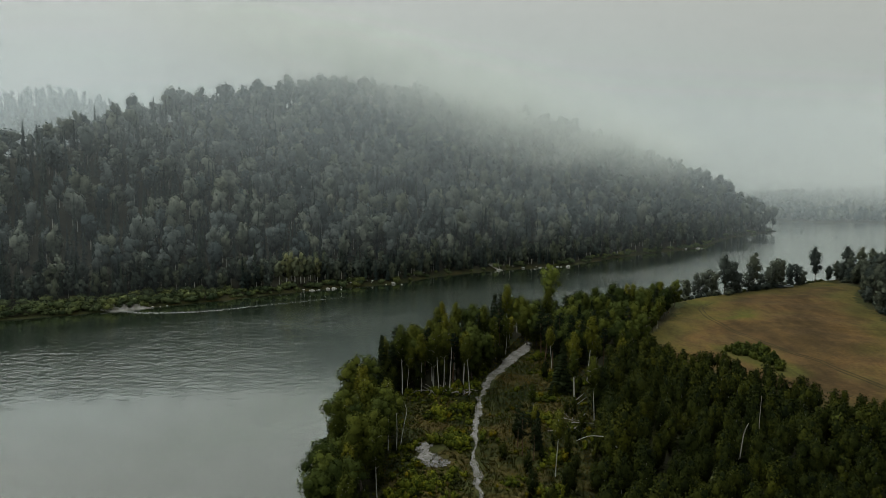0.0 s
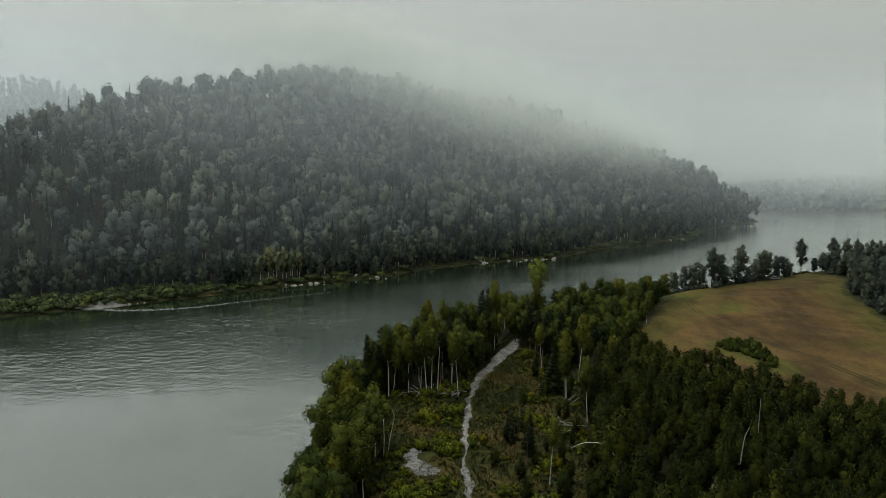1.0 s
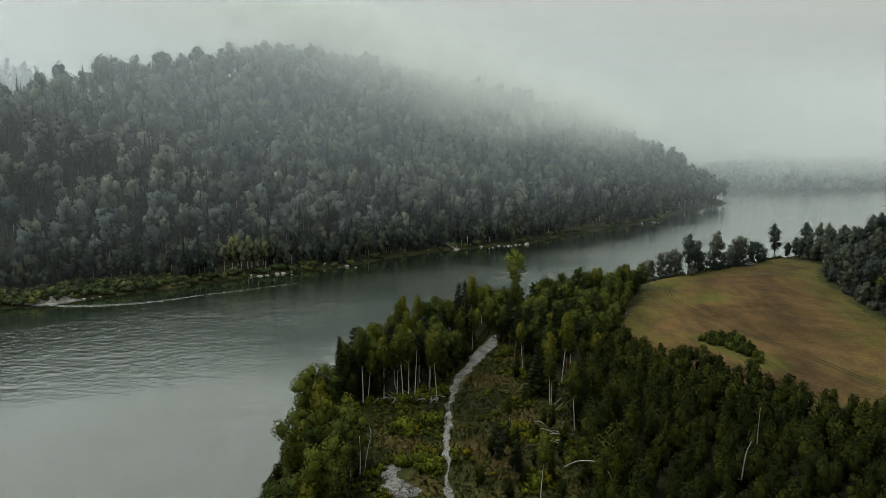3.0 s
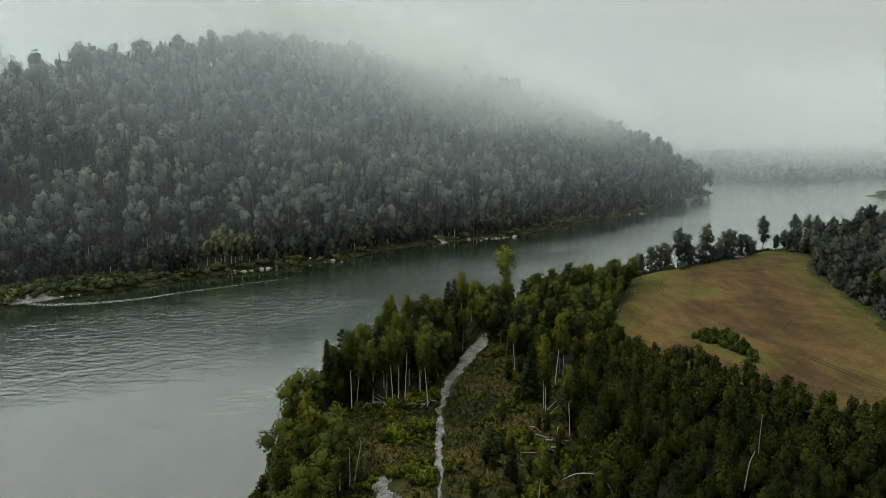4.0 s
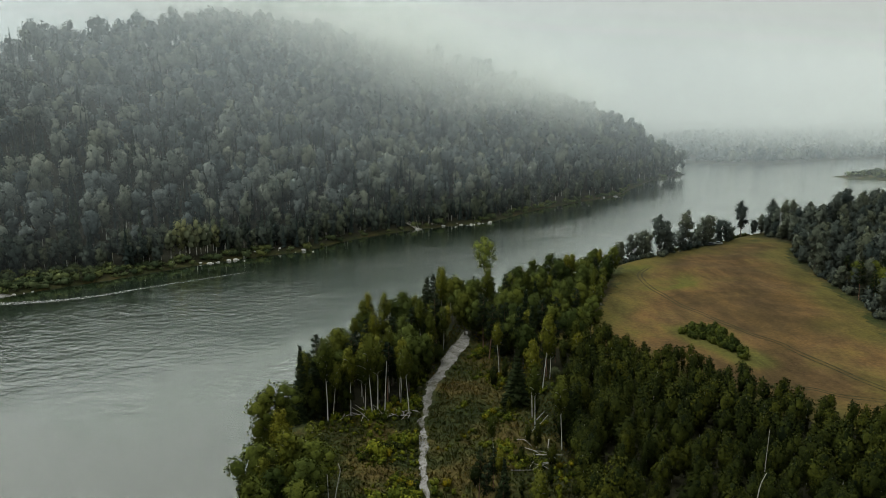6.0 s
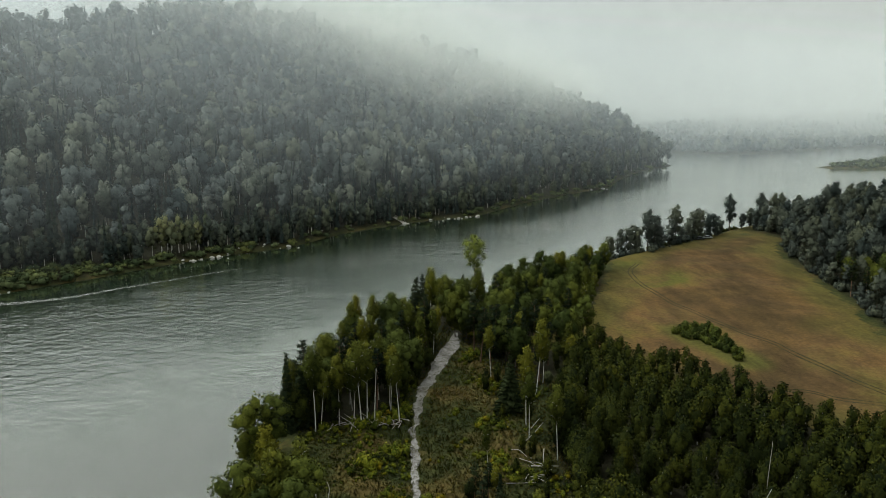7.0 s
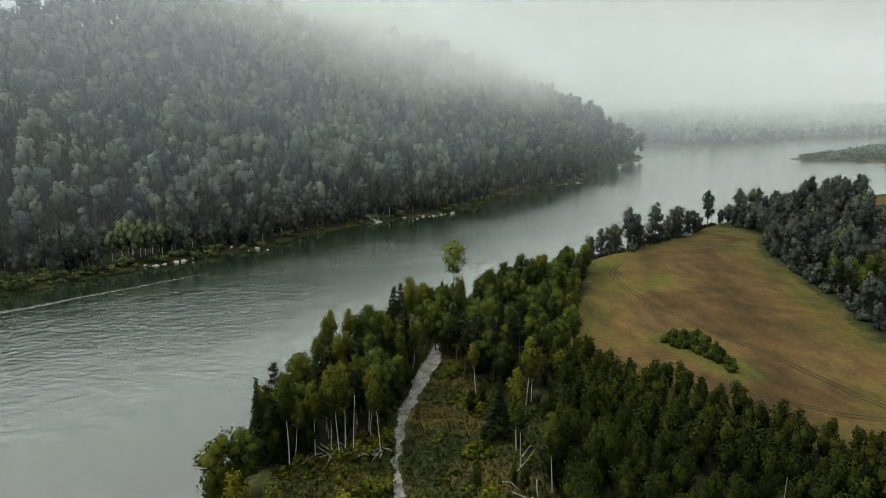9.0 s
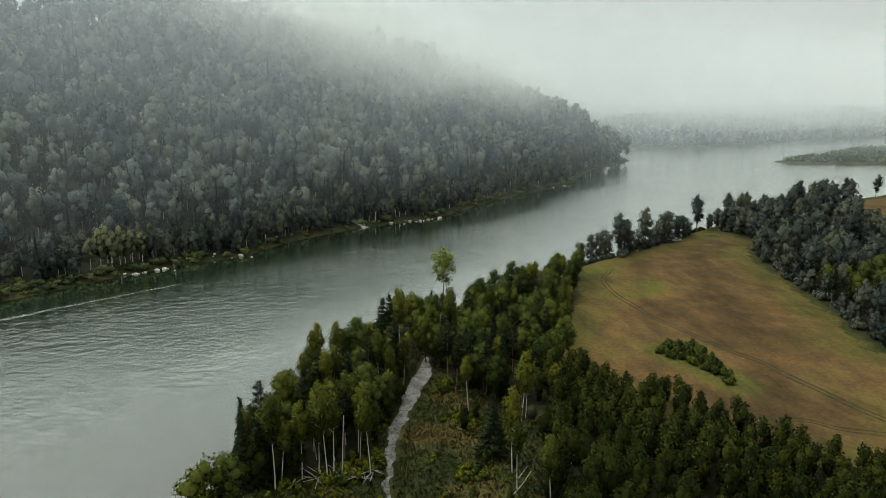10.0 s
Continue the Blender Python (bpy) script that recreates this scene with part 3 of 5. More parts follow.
def broad(seed, h=14.0, wide=3.6, count=1900, leaf=0.23, *, mat=None, label="round-crowned dark-green broadleaf tree", group="broadleaf trees", low=0.25, name="broadleaf_tree", bark=None, n=17, size=1.5, core=0.72):
    rng = np.random.default_rng(seed)
    trunk, crown = Soup(), Soup()
    line = stem(trunk, rng, h * 0.85, 0.22, 0.5)
    limbs_to(trunk, rng, line, h * low, h * 0.7, wide, 6)
    foliage(crown, rng, crown_lumps(rng, line, h * low, h, wide, n, size, 0.55, 0.5, 1.0, 0.6), count, leaf, core, 0.4, 0.35)
    return tree(name, [("trunk", trunk, bark or BARK_DARK), ("crown", crown, mat or LEAF_BROAD)], label, "tree", group)


def spruce(seed, h=16.0, wide=2.6, tiers=17):
    rng = np.random.default_rng(seed)
    trunk, crown = Soup(), Soup()
    line = stem(trunk, rng, h * 0.98, 0.2, 0.12)
    for i in range(tiers):
        k = i / (tiers - 1)
        z = h * (0.08 + 0.9 * k)
        reach = wide * (1 - k) ** 0.85 + 0.15
        for j in range(9):
            a = (j + rng.random() * 0.6 + 0.5 * (i % 2)) / 9 * 2 * np.pi
            r = reach * (0.75 + 0.4 * rng.random())
            d, s = np.array([np.cos(a), np.sin(a), 0]), np.array([-np.sin(a), np.cos(a), 0])
            c = on_line(line, z)
            w = 0.22 * r + 0.12
            fall = np.array([0, 0, -0.32 * r])
            crown.add([c, c + 0.55 * r * d + w * s + fall * 0.5, c + r * d + fall, c + 0.55 * r * d - w * s + fall * 0.5, c + 0.5 * r * d + fall * 0.9 + [0, 0, -0.35]],
                      [[0, 1, 2], [0, 2, 3], [1, 4, 2], [4, 3, 2]])
            m = 5
            p = c + (0.35 + 0.65 * rng.random((m, 1))) * r * d + fall * 0.6 + rng.normal(0, 0.18, (m, 3))
            q = rng.normal(0, 0.22, (m, 3, 3))
            crown.add((p[:, None] + q).reshape(-1, 3), np.arange(3 * m).reshape(-1, 3))
    return tree("spruce_tree", [("trunk", trunk, BARK_DARK), ("crown", crown, NEEDLES)], "dark green pointed spruce with drooping boughs", "spruce", "conifers")


def pine(seed, h=16.0):
    rng = np.random.default_rng(seed)
    trunk, crown = Soup(), Soup()
    line = stem(trunk, rng, h * 0.95, 0.2, 0.25)
    limbs_to(trunk, rng, line, h * 0.4, h * 0.85, 2.2, 8)
    c, r = [], []
    for i in range(15):
        k = (i + 0.5) / 15
        a, d = i * 2.4 + rng.random(), 2.1 * (1 - 0.75 * k) * rng.uniform(0.5, 1.1)
        c.append(on_line(line, h * (0.42 + 0.54 * k)) + [d * np.cos(a), d * np.sin(a), 0])
        r.append(np.array([1.0, 1.0, 0.55]) * (1.25 - 0.5 * k))
    foliage(crown, rng, (np.array(c), np.array(r)), 1100, 0.24, 0.6, 0.4, 0.5)
    return tree("pine_tree", [("trunk", trunk, BARK_PINE), ("crown", crown, NEEDLES)], "dark pine with bare reddish trunk", "pine", "conifers")


def standing(x, y, scale=1.0, turn=0.0, lean=0.0, tall=1.0):
    z = float(land(x, y)) - 0.1
    return pose(x, y, z, lean, 0, turn) @ Matrix.Diagonal((scale, scale, scale * tall, 1))


def scatter(rng, poly, gap, keep=None):
    """Uneven places in a polygon, about gap apart."""
    p = np.array(poly)
    xs = np.arange(p[:, 0].min(), p[:, 0].max() + gap, gap)
    ys = np.arange(p[:, 1].min(), p[:, 1].max() + gap, gap * 0.87)
    g = np.stack(np.meshgrid(xs, ys), -1)
    g[1::2, :, 0] += gap / 2
    g = g.reshape(-1, 2) + rng.uniform(-0.36, 0.36, (g.size // 2, 2)) * gap
    ok = inside(g[:, 0], g[:, 1], poly)
    if keep is not None:
        ok &= keep(g[:, 0], g[:, 1])
    return g[ok]


def plant(kinds, places, rng, weights=None, size=(0.8, 1.15), big=None):
    """Sets trees of these kinds: the first of a kind is used itself, then copies."""
    for i, (x, y) in enumerate(places):
        k = kinds[rng.choice(len(kinds), p=weights)]
        s = rng.uniform(*size) * (big(x, y) if big else 1.0)
        m = standing(x, y, s, rng.uniform(0, 360), rng.uniform(-3, 3), rng.uniform(0.92, 1.1))
        if k.get("used") is None:
            k["used"] = 1
            k.matrix_basis = m
        else:
            copy_thing(k, m)


def drop_unused(kinds):
    for k in kinds:
        if k.get("used") is None:
            for o in (*k.children_recursive, k):
                bpy.data.objects.remove(o)


BIRCHES = [birch(11, 16, 0.46), birch(12, 17, 0.55, 1.9), birch(13, 15, 0.42, 2.4), birch(14, 16, 0.6, 1.7, 1200)]
YOUNG = [young(21, 10.5, 2.7), young(22, 12, 2.5), young(23, 9.5, 2.9), young(24, 11.5, 2.4), young(25, 10, 3.0)]
SPARSE = [young(26, 10.5, 2.7, 480, 0.34, 6), young(27, 11.5, 2.5, 480, 0.34, 6), young(28, 9.5, 2.9, 480, 0.34, 6)]
BROADS = [broad(31), broad(32, 12.5, 3.9), broad(33, 15.5, 3.3)]
SPRUCES = [spruce(41), spruce(42, 14, 4.3, 15)]
PINES = [pine(51), pine(52, 14.5)]
WATERSIDE = [broad(61, 13, 3.2, 720, 0.4, n=10, mat=LEAF_RIPARIAN_HAZED, label="green willow-like tree on the river bank, its leaves greyed for haze", group="trees at the meadow's edge", low=0.08, name="waterside_tree"),
             broad(62, 16, 2.9, 720, 0.4, n=10, mat=LEAF_RIPARIAN_HAZED, label="tall green tree on the river bank, its leaves greyed for haze", group="trees at the meadow's edge", low=0.3, name="waterside_tree"),
             broad(63, 11, 3.6, 720, 0.4, n=10, mat=LEAF_RIPARIAN_HAZED, label="spreading green tree at the meadow's edge, its leaves greyed for haze", group="trees at the meadow's edge", low=0.04, name="waterside_tree")]

rng = np.random.default_rng(7)
# the tall birches that stand apart
for k, (x, y, s, tall) in enumerate([(-27.5, 158, 0.95, 1.0), (-19.2, 160.5, 1.0, 1.02), (-18.2, 161.6, 0.9, 0.95), (-12.0, 161, 1.0, 1.0), (12, 155, 0.95, 1.0), (-29, 128, 0.8, 1.0),
                                     (-26, 133, 0.72, 1.0), (-16.5, 172, 0.9, 1.0), (3.5, 130, 0.6, 1.0), (16, 172, 1.0, 1.05), (19, 180, 0.9, 1.0), (8, 215, 1.05, 1.05), (12.2, 160, 0.95, 1.05), (8, 184, 0.85, 1.0), (3.0, 140.4, 0.62, 1.1), (6.2, 117, 0.8, 1.1), (15.5, 146.4, 0.85, 1.0)]):
    b = BIRCHES[(1, 1, 3, 3, 3, 0, 2, 1, 3, 1, 0, 1, 1, 3, 3, 3, 1)[k]]
    m = standing(x, y, s, 70 * k, 1.5 * (k % 3 - 1), tall)
    if b.get("used") is None:
        b["used"], b.matrix_basis = 1, m
    else:
        copy_thing(b, m)

plant(BIRCHES + BROADS + PINES, scatter(rng, LEFT_CLUMP, 4.5), rng, [0.12, 0.1, 0.12, 0.06, 0.2, 0.12, 0.1, 0.1, 0.08], (0.72, 0.98))
plant(YOUNG, scatter(rng, LEFT_CLUMP, 4.6), rng, None, (0.5, 0.85))
plant(SPRUCES, [(-32.8, 159), (-30.5, 161), (-34.2, 164), (-31.5, 165.5), (-34.6, 169)], rng, [0.15, 0.85], (0.8, 0.98))
plant(BIRCHES + BROADS, scatter(rng, FRONT_CLUMP, 4.3), rng, [0.11, 0.04, 0.11, 0.03, 0.28, 0.28, 0.15], (0.7, 0.95))
plant(YOUNG, scatter(rng, FRONT_CLUMP, 4.5), rng, None, (0.4, 0.7))
ROUND = [broad(67, 13, 3.6, 1300, mat=LEAF_BIRCH, label="round yellow-green tree at the water's edge", low=0.2)]
plant(ROUND, [(-36, 146.5)], rng, None, (1.05, 1.1))
plant(BROADS, [(-33.6, 149)], rng, None, (0.9, 1.0))
plant(BROADS + BIRCHES + PINES + SPRUCES, scatter(rng, MIDDLE_WOOD, 5.6), rng, [0.24, 0.22, 0.2, 0.06, 0.05, 0.06, 0.03, 0.06, 0.04, 0.02, 0.02], (0.72, 0.98))
plant(SPRUCES + PINES, [(8, 200), (10.5, 197), (13, 192), (10, 205), (6.5, 193), (8.5, 189), (5.5, 199), (9.7, 166.3)], rng, [0.12, 0.08, 0.4, 0.4], (0.9, 1.05))
plant(SPRUCES[1:], [(-9, 218), (-6.5, 221)], rng, None, (1.12, 1.2))
plant(BIRCHES[1:2], [(-4.5, 214.5)], rng, None, (1.0, 1.05))
LONE = [broad(66, 19, 3.7, 1700, 0.26, mat=LEAF_LIGHT, label="tall round-crowned light-green tree above the wood", low=0.52, n=18, core=0.5)]
plant(LONE, [(8.8, 246)], rng, None, (0.98, 1.0))
plant(BROADS, [(7.2, 243.5), (11.0, 243.0), (4.5, 241.5)], rng, None, (0.66, 0.74))
# the row at the meadow's end: place, kind, size
for x, y, k, size in ((71.5, 315, 2, 0.8), (77, 319, 0, 0.85), (80.5, 320.5, 0, 1.1), (84, 322, 2, 1.0), (89, 323, 1, 1.05), (92.5, 326, 0, 1.15), (97, 330, 2, 1.0), (102, 334, 0, 1.0), (106, 337.5, 1, 0.9),
                      (110.5, 342, 2, 0.75), (115, 345.5, 2, 1.0), (119, 348.5, 0, 1.05), (123, 352, 0, 1.1), (128, 354.5, 2, 0.95), (132, 356, 0, 0.85), (136, 360, 2, 0.7), (148.5, 377, 1, 1.0), (163, 374, 1, 1.02),
                      (155, 377, 2, 0.75), (160, 380, 2, 0.9), (168, 384, 0, 0.95)):
    plant(WATERSIDE[k:k + 1], [(x, y)], rng, None, (1.03 * size, 1.06 * size))
east_rim = smooth_line([(158, 366), (157, 339), (141, 306), (138, 292), (132, 271), (129, 250), (124, 229), (119, 210)], 5.5)
plant(WATERSIDE, east_rim + rng.normal(0, 0.8, east_rim.shape), rng, [0.3, 0.1, 0.6], (0.5, 0.85))
plant(WATERSIDE, scatter(rng, EAST_WOOD, 7.4, lambda x, y: y > 262), rng, [0.4, 0.24, 0.36], (0.7, 1.05))
plant(BROADS + PINES + WATERSIDE[1:2], scatter(rng, EAST_WOOD, 6.6, lambda x, y: y <= 262), rng, [0.16, 0.14, 0.1, 0.27, 0.23, 0.1], (0.75, 1.05))
plant(WATERSIDE, [(316, 474), (272, 462), (262, 452)], rng, None, (0.7, 0.9))

# the thicket of young birches: single trees where it is nearest, one mass beyond


def thicket_size(x, y):
    """Taller beside the clearing, low towards the meadow."""
    d = float(to_line(np.array(x), np.array(y), [(140, 120), (96, 142), (79, 151), (61, 166), (50, 187), (34, 208)]))
    return (0.7 + 0.26 * float(ease(np.array(d), 4, 42))) * (1 + 0.3 * max(0.0, 1 - (x - 12) / 16))


in_reach = lambda x, y: (y > 82) & (x < 0.54 * y + 12)
tall_part = lambda x, y: in_reach(x, y) & (to_line(x, y, [(140, 120), (96, 142), (79, 151), (61, 166), (50, 187), (34, 208)]) > 27)
low_part = lambda x, y: in_reach(x, y) & (to_line(x, y, [(140, 120), (96, 142), (79, 151), (61, 166), (50, 187), (34, 208)]) <= 27)
spots = scatter(rng, THICKET, 4.7, tall_part)
order = rng.permutation(len(spots))
single = spots[order[:240]]
rest = np.concatenate([spots[order[240:]], scatter(rng, THICKET, 3.7, low_part)])
plant(YOUNG, single, rng, None, (0.76, 1.18), thicket_size)


def mass(name, templates, places, sizes, turns, label, category, rng, tall=None):
    """Many trees as one mesh for each material of the templates."""
    groups = {}
    which = rng.integers(0, len(templates), len(places))
    zs = land(places[:, 0], places[:, 1]) - 0.1
    for ti, pieces in enumerate(templates):
        sel = np.flatnonzero(which == ti)
        if not len(sel):
            continue
        for mat, (v, f) in pieces:
            c, s = np.cos(turns[sel]), np.sin(turns[sel])
            k = sizes[sel][:, None]
            kz = k * (tall[sel][:, None] if tall is not None else 1)
            x = (v[None, :, 0] * c[:, None] - v[None, :, 1] * s[:, None]) * k + places[sel, 0][:, None]
            y = (v[None, :, 0] * s[:, None] + v[None, :, 1] * c[:, None]) * k + places[sel, 1][:, None]
            z = v[None, :, 2] * kz + zs[sel][:, None]
            g = groups.setdefault(mat.name, [mat, [], [], [], 0])
            nx = v[None, :, 3] * c[:, None] - v[None, :, 4] * s[:, None]
            ny = v[None, :, 3] * s[:, None] + v[None, :, 4] * c[:, None]
            g[1].append(np.stack([x, y, z, nx, ny, np.broadcast_to(v[None, :, 5], nx.shape)], -1).reshape(-1, 6))
            g[2].append((f[None] + (np.arange(len(sel)) * len(v))[:, None, None]).reshape(-1, 3) + g[4])
            g[3].append(np.repeat(rng.random(len(sel)), len(v)))
            g[4] += len(sel) * len(v)
    for mat, v, f, tn, _ in groups.values():
        tagged(mesh_object(name, np.concatenate(v), np.concatenate(f), mat, None, True, np.concatenate(tn)), label, category, kind="stuff")


def pieces_of(ob):
    return SHAPES[ob.name]


mass("thicket", [pieces_of(k) for k in SPARSE], rest, np.array([rng.uniform(0.7, 1.04) * thicket_size(x, y) for x, y in rest]), rng.random(len(rest)) * 6.3,
     "dense thicket of young birches beside the meadow", "thicket", rng)
plant(YOUNG, [(24, 158), (25.5, 163), (27, 169), (28.7, 174), (22.5, 152), (21, 147), (19.5, 141), (23, 166), (26, 156)], rng, None, (0.65, 0.9))
# small trees in the clearing and single ones of another colour
plant(YOUNG, [(1.5, 118), (4, 124), (6.5, 131), (3, 137), (7.5, 142), (9.5, 118), (8, 110), (5, 104), (2, 108), (9, 126), (11.5, 134), (11, 147), (5, 95), (-2, 92), (10, 100), (8, 163), (6, 176), (12.5, 140), (13.5, 124), (10, 150), (13, 162), (12.5, 112), (-0.5, 134), (-3, 124), (14, 168), (11, 172), (9, 180)], rng, None, (0.35, 0.75))
plant(PINES + SPRUCES, [(-0.4, 130), (2.2, 133), (0.6, 126), (3.4, 129), (2.6, 124)], rng, None, (0.48, 0.62))
PALE = [broad(65, 9, 2.2, 1300, mat=LEAF_PALE, label="pale yellowing round-crowned tree", low=0.3, name="pale_tree")]
plant(PALE, [(31.5, 110), (50, 110), (41, 108), (19.5, 178), (46, 126)], rng, None, (0.6, 0.8))
drop_unused(SPARSE + BIRCHES + YOUNG + BROADS + SPRUCES + PINES + WATERSIDE)


# ---- the far woods ----
def far_broad(seed, h, wide, mat, n=12, count=290, low=0.28, size=0.72, bark=None):
    """A distant round-topped tree."""
    rng = np.random.default_rng(seed)
    crown, trunk = Soup(), Soup()
    tube(trunk, np.array([[0, 0, -1.0], [0.2, 0, h * 0.5], [0, 0.2, h * 0.8]]), [0.2, 0.14, 0.05], 3)
    line = np.array([[0, 0, 0.0], [0.2, 0, h * 0.5], [0, 0.2, h]])
    foliage(crown, rng, crown_lumps(rng, line, h * low, h, wide, n, wide * 0.56, 0.58, 0.45, 1.3, 0.7), count, size, 0.82, 0.5, 0.25, 0.6, 1.3)
    return [(bark or BARK_GREY, trunk.arrays()), (mat, crown.arrays())]


def far_spruce(seed, h, wide, sprays=90):
    rng = np.random.default_rng(seed)
    crown = Soup()
    for i in range(8):
        k = i / 7
        z, r, n = h * (0.06 + 0.86 * k), 0.8 * wide * (1 - k) ** 0.9 + 0.2, 6
        a = (np.arange(n) + rng.random(n) * 0.8) / n * 2 * np.pi
        rr = r * rng.uniform(0.5, 1.1, n)
        ring = np.stack([rr * np.cos(a), rr * np.sin(a), z - 0.45 * rr + rng.normal(0, 0.3, n)], 1)
        v = np.concatenate([[[rng.normal(0, 0.15), rng.normal(0, 0.15), z + h * 0.14]], ring])
        crown.add(v, [[0, 1 + j, 1 + (j + 1) % n] for j in range(n)])
    k = rng.random(sprays) ** 1.4
    a = rng.random(sprays) * 2 * np.pi
    r = (wide * (1 - k) ** 0.9 + 0.1) * rng.uniform(0.6, 1.1, sprays)
    out = np.stack([np.cos(a), np.sin(a), np.zeros(sprays)], 1)
    side = np.stack([-np.sin(a), np.cos(a), np.zeros(sprays)], 1)
    p = out * r[:, None] + np.stack([np.zeros(sprays)] * 2 + [h * (0.05 + 0.93 * k) - 0.3 * r], 1)
    s = rng.uniform(0.35, 0.8, (sprays, 1))
    tri = np.stack([p + s * (out * 0.9 - [[0, 0, 0.8]]), p - s * 0.6 * out + side * s * 0.5, p - s * 0.5 * out - side * s * 0.5], 1)
    soft = out * 0.8 + [[0, 0, 0.6]]
    crown.add(tri.reshape(-1, 3), np.arange(3 * sprays).reshape(-1, 3), np.repeat(soft, 3, 0))
    return [(NEEDLES_HILL_HAZED, crown.arrays())]


rng = np.random.default_rng(19)
FAR_BROADS = [far_broad(71, 20, 4.3, LEAF_HILL_HAZED, 8, 170, 0.3, 0.6, BARK_BIRCH), far_broad(72, 22, 4.6, LEAF_HILL_HAZED, 8, 170, 0.34, 0.6, BARK_BIRCH), far_broad(73, 18, 3.8, LEAF_HILL_HAZED, 8, 170, 0.28, 0.6), far_broad(74, 21, 3.5, LEAF_HILL_HAZED, 8, 170, 0.32, 0.6, BARK_BIRCH),
              far_broad(75, 19, 4.5, LEAF_HILL_HAZED, 8, 170, 0.3, 0.6)]
SOFT_BROADS = [far_broad(271, 21, 4.4, LEAF_HILL_HAZED, 5, 80, 0.3, 1.0), far_broad(272, 23, 4.8, LEAF_HILL_HAZED, 5, 80, 0.34, 1.0), far_broad(273, 19, 4.0, LEAF_HILL_HAZED, 5, 80, 0.3, 1.0)]
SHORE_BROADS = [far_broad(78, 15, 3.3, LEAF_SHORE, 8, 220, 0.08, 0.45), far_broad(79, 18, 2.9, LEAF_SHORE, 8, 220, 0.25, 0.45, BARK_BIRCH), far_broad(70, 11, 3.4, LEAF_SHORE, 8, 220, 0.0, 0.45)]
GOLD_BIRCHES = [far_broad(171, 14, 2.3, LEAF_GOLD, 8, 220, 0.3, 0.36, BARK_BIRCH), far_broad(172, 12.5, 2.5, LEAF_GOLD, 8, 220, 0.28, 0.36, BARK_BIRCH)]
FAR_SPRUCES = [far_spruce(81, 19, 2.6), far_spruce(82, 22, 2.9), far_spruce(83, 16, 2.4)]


def hill_keep(x, y):
    d = to_line(x, y, FAR_SHORE)
    al = 0.637 * (x + 187) + 0.77 * (y - 230)
    back = 3.0 + 14 * ease(-al, -110, -60) - 2.0 * ease(al, 640, 700)
    deep = np.interp(al, [-600, 57, 96, 182, 321, 370, 440, 581, 690, 760], [170, 165, 200, 250, 263, 240, 185, 120, 62, 30])
    return (d > back) & (d < deep * 1.08 + 22) & (al > -180)


HILL_AREA = [(-420, 160)] + FAR_SHORE[4:] + [(240, 810), (100, 880), (-120, 860), (-330, 760), (-520, 560)]
spots = scatter(rng, HILL_AREA, 8.3, lambda x, y: hill_keep(x, y) & (np.hypot(x + 107, y - 319) > 14))
al = 0.637 * (spots[:, 0] + 187) + 0.77 * (spots[:, 1] - 230)
dark = rng.random(len(spots)) < np.interp(al, [-100, 60, 200, 330, 800], [0.75, 0.66, 0.34, 0.16, 0.16])
from_shore = to_line(spots[:, 0], spots[:, 1], FAR_SHORE)
size = rng.uniform(0.78, 1.22, len(spots)) * np.interp(from_shore, [6, 40], [0.75, 1.0]) ** np.interp(al, [500, 640], [1.0, 0.0]) * np.interp(al, [0, 250], [0.85, 1.0])
low_edge = (from_shore < 26) & (al < 640)
close = (from_shore < 120) & (al < 420)
for nm, sel, tpl, lab in (("hill_broadleaf_wood", ~dark & ~low_edge & close, FAR_BROADS, "green birch and aspen wood on the misty hillside, its leaves blued for haze"),
                          ("misty_broadleaf_wood", ~dark & ~low_edge & ~close, SOFT_BROADS, "birch and aspen wood fading into the mist, its leaves paled for haze"),
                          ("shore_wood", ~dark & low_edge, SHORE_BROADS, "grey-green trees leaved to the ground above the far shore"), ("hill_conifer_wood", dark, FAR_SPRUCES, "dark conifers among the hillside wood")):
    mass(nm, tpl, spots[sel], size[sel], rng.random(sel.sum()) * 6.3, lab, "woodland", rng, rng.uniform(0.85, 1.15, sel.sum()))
TINY = [far_broad(76, 20, 4.6, LEAF_HILL_HAZED, 3, 26, 0.05, 1.2), far_broad(77, 22, 4.2, LEAF_HILL_HAZED, 3, 26, 0.05, 1.2), far_spruce(181, 19, 2.6, 10), far_spruce(183, 16, 2.4, 10)]
fringe = scatter(rng, [(-330, 176)] + FAR_SHORE[4:16] + [(40, 480), (-40, 420), (-100, 360), (-180, 290), (-330, 240)], 4.6,
                 lambda x, y: inside(x, y, HILL_LAND) & (np.hypot(x + 107, y - 319) > 13) & (to_line(x, y, FAR_SHORE) > 5 + 12 * ease(-(0.637 * (x + 187) + 0.77 * (y - 230)), -110, -60))
                 & (to_line(x, y, FAR_SHORE) < 17 + 14 * ease(-(0.637 * (x + 187) + 0.77 * (y - 230)), -110, -60)))
mass("shore_fringe", SHORE_BROADS + FAR_SPRUCES[2:], fringe, rng.uniform(0.5, 0.85, len(fringe)), rng.random(len(fringe)) * 6.3, "dense low trees at the foot of the wooded hill", "woodland", rng)
gold = scatter(rng, [(-114, 311), (-109, 315), (-98, 323), (-94, 330), (-99, 331), (-110, 323), (-115, 316)], 3.6)
mass("gold_birches", GOLD_BIRCHES, gold, rng.uniform(0.8, 1.15, len(gold)), rng.random(len(gold)) * 6.3, "yellow-green birches with pale trunks on the far shore", "birch trees", rng)
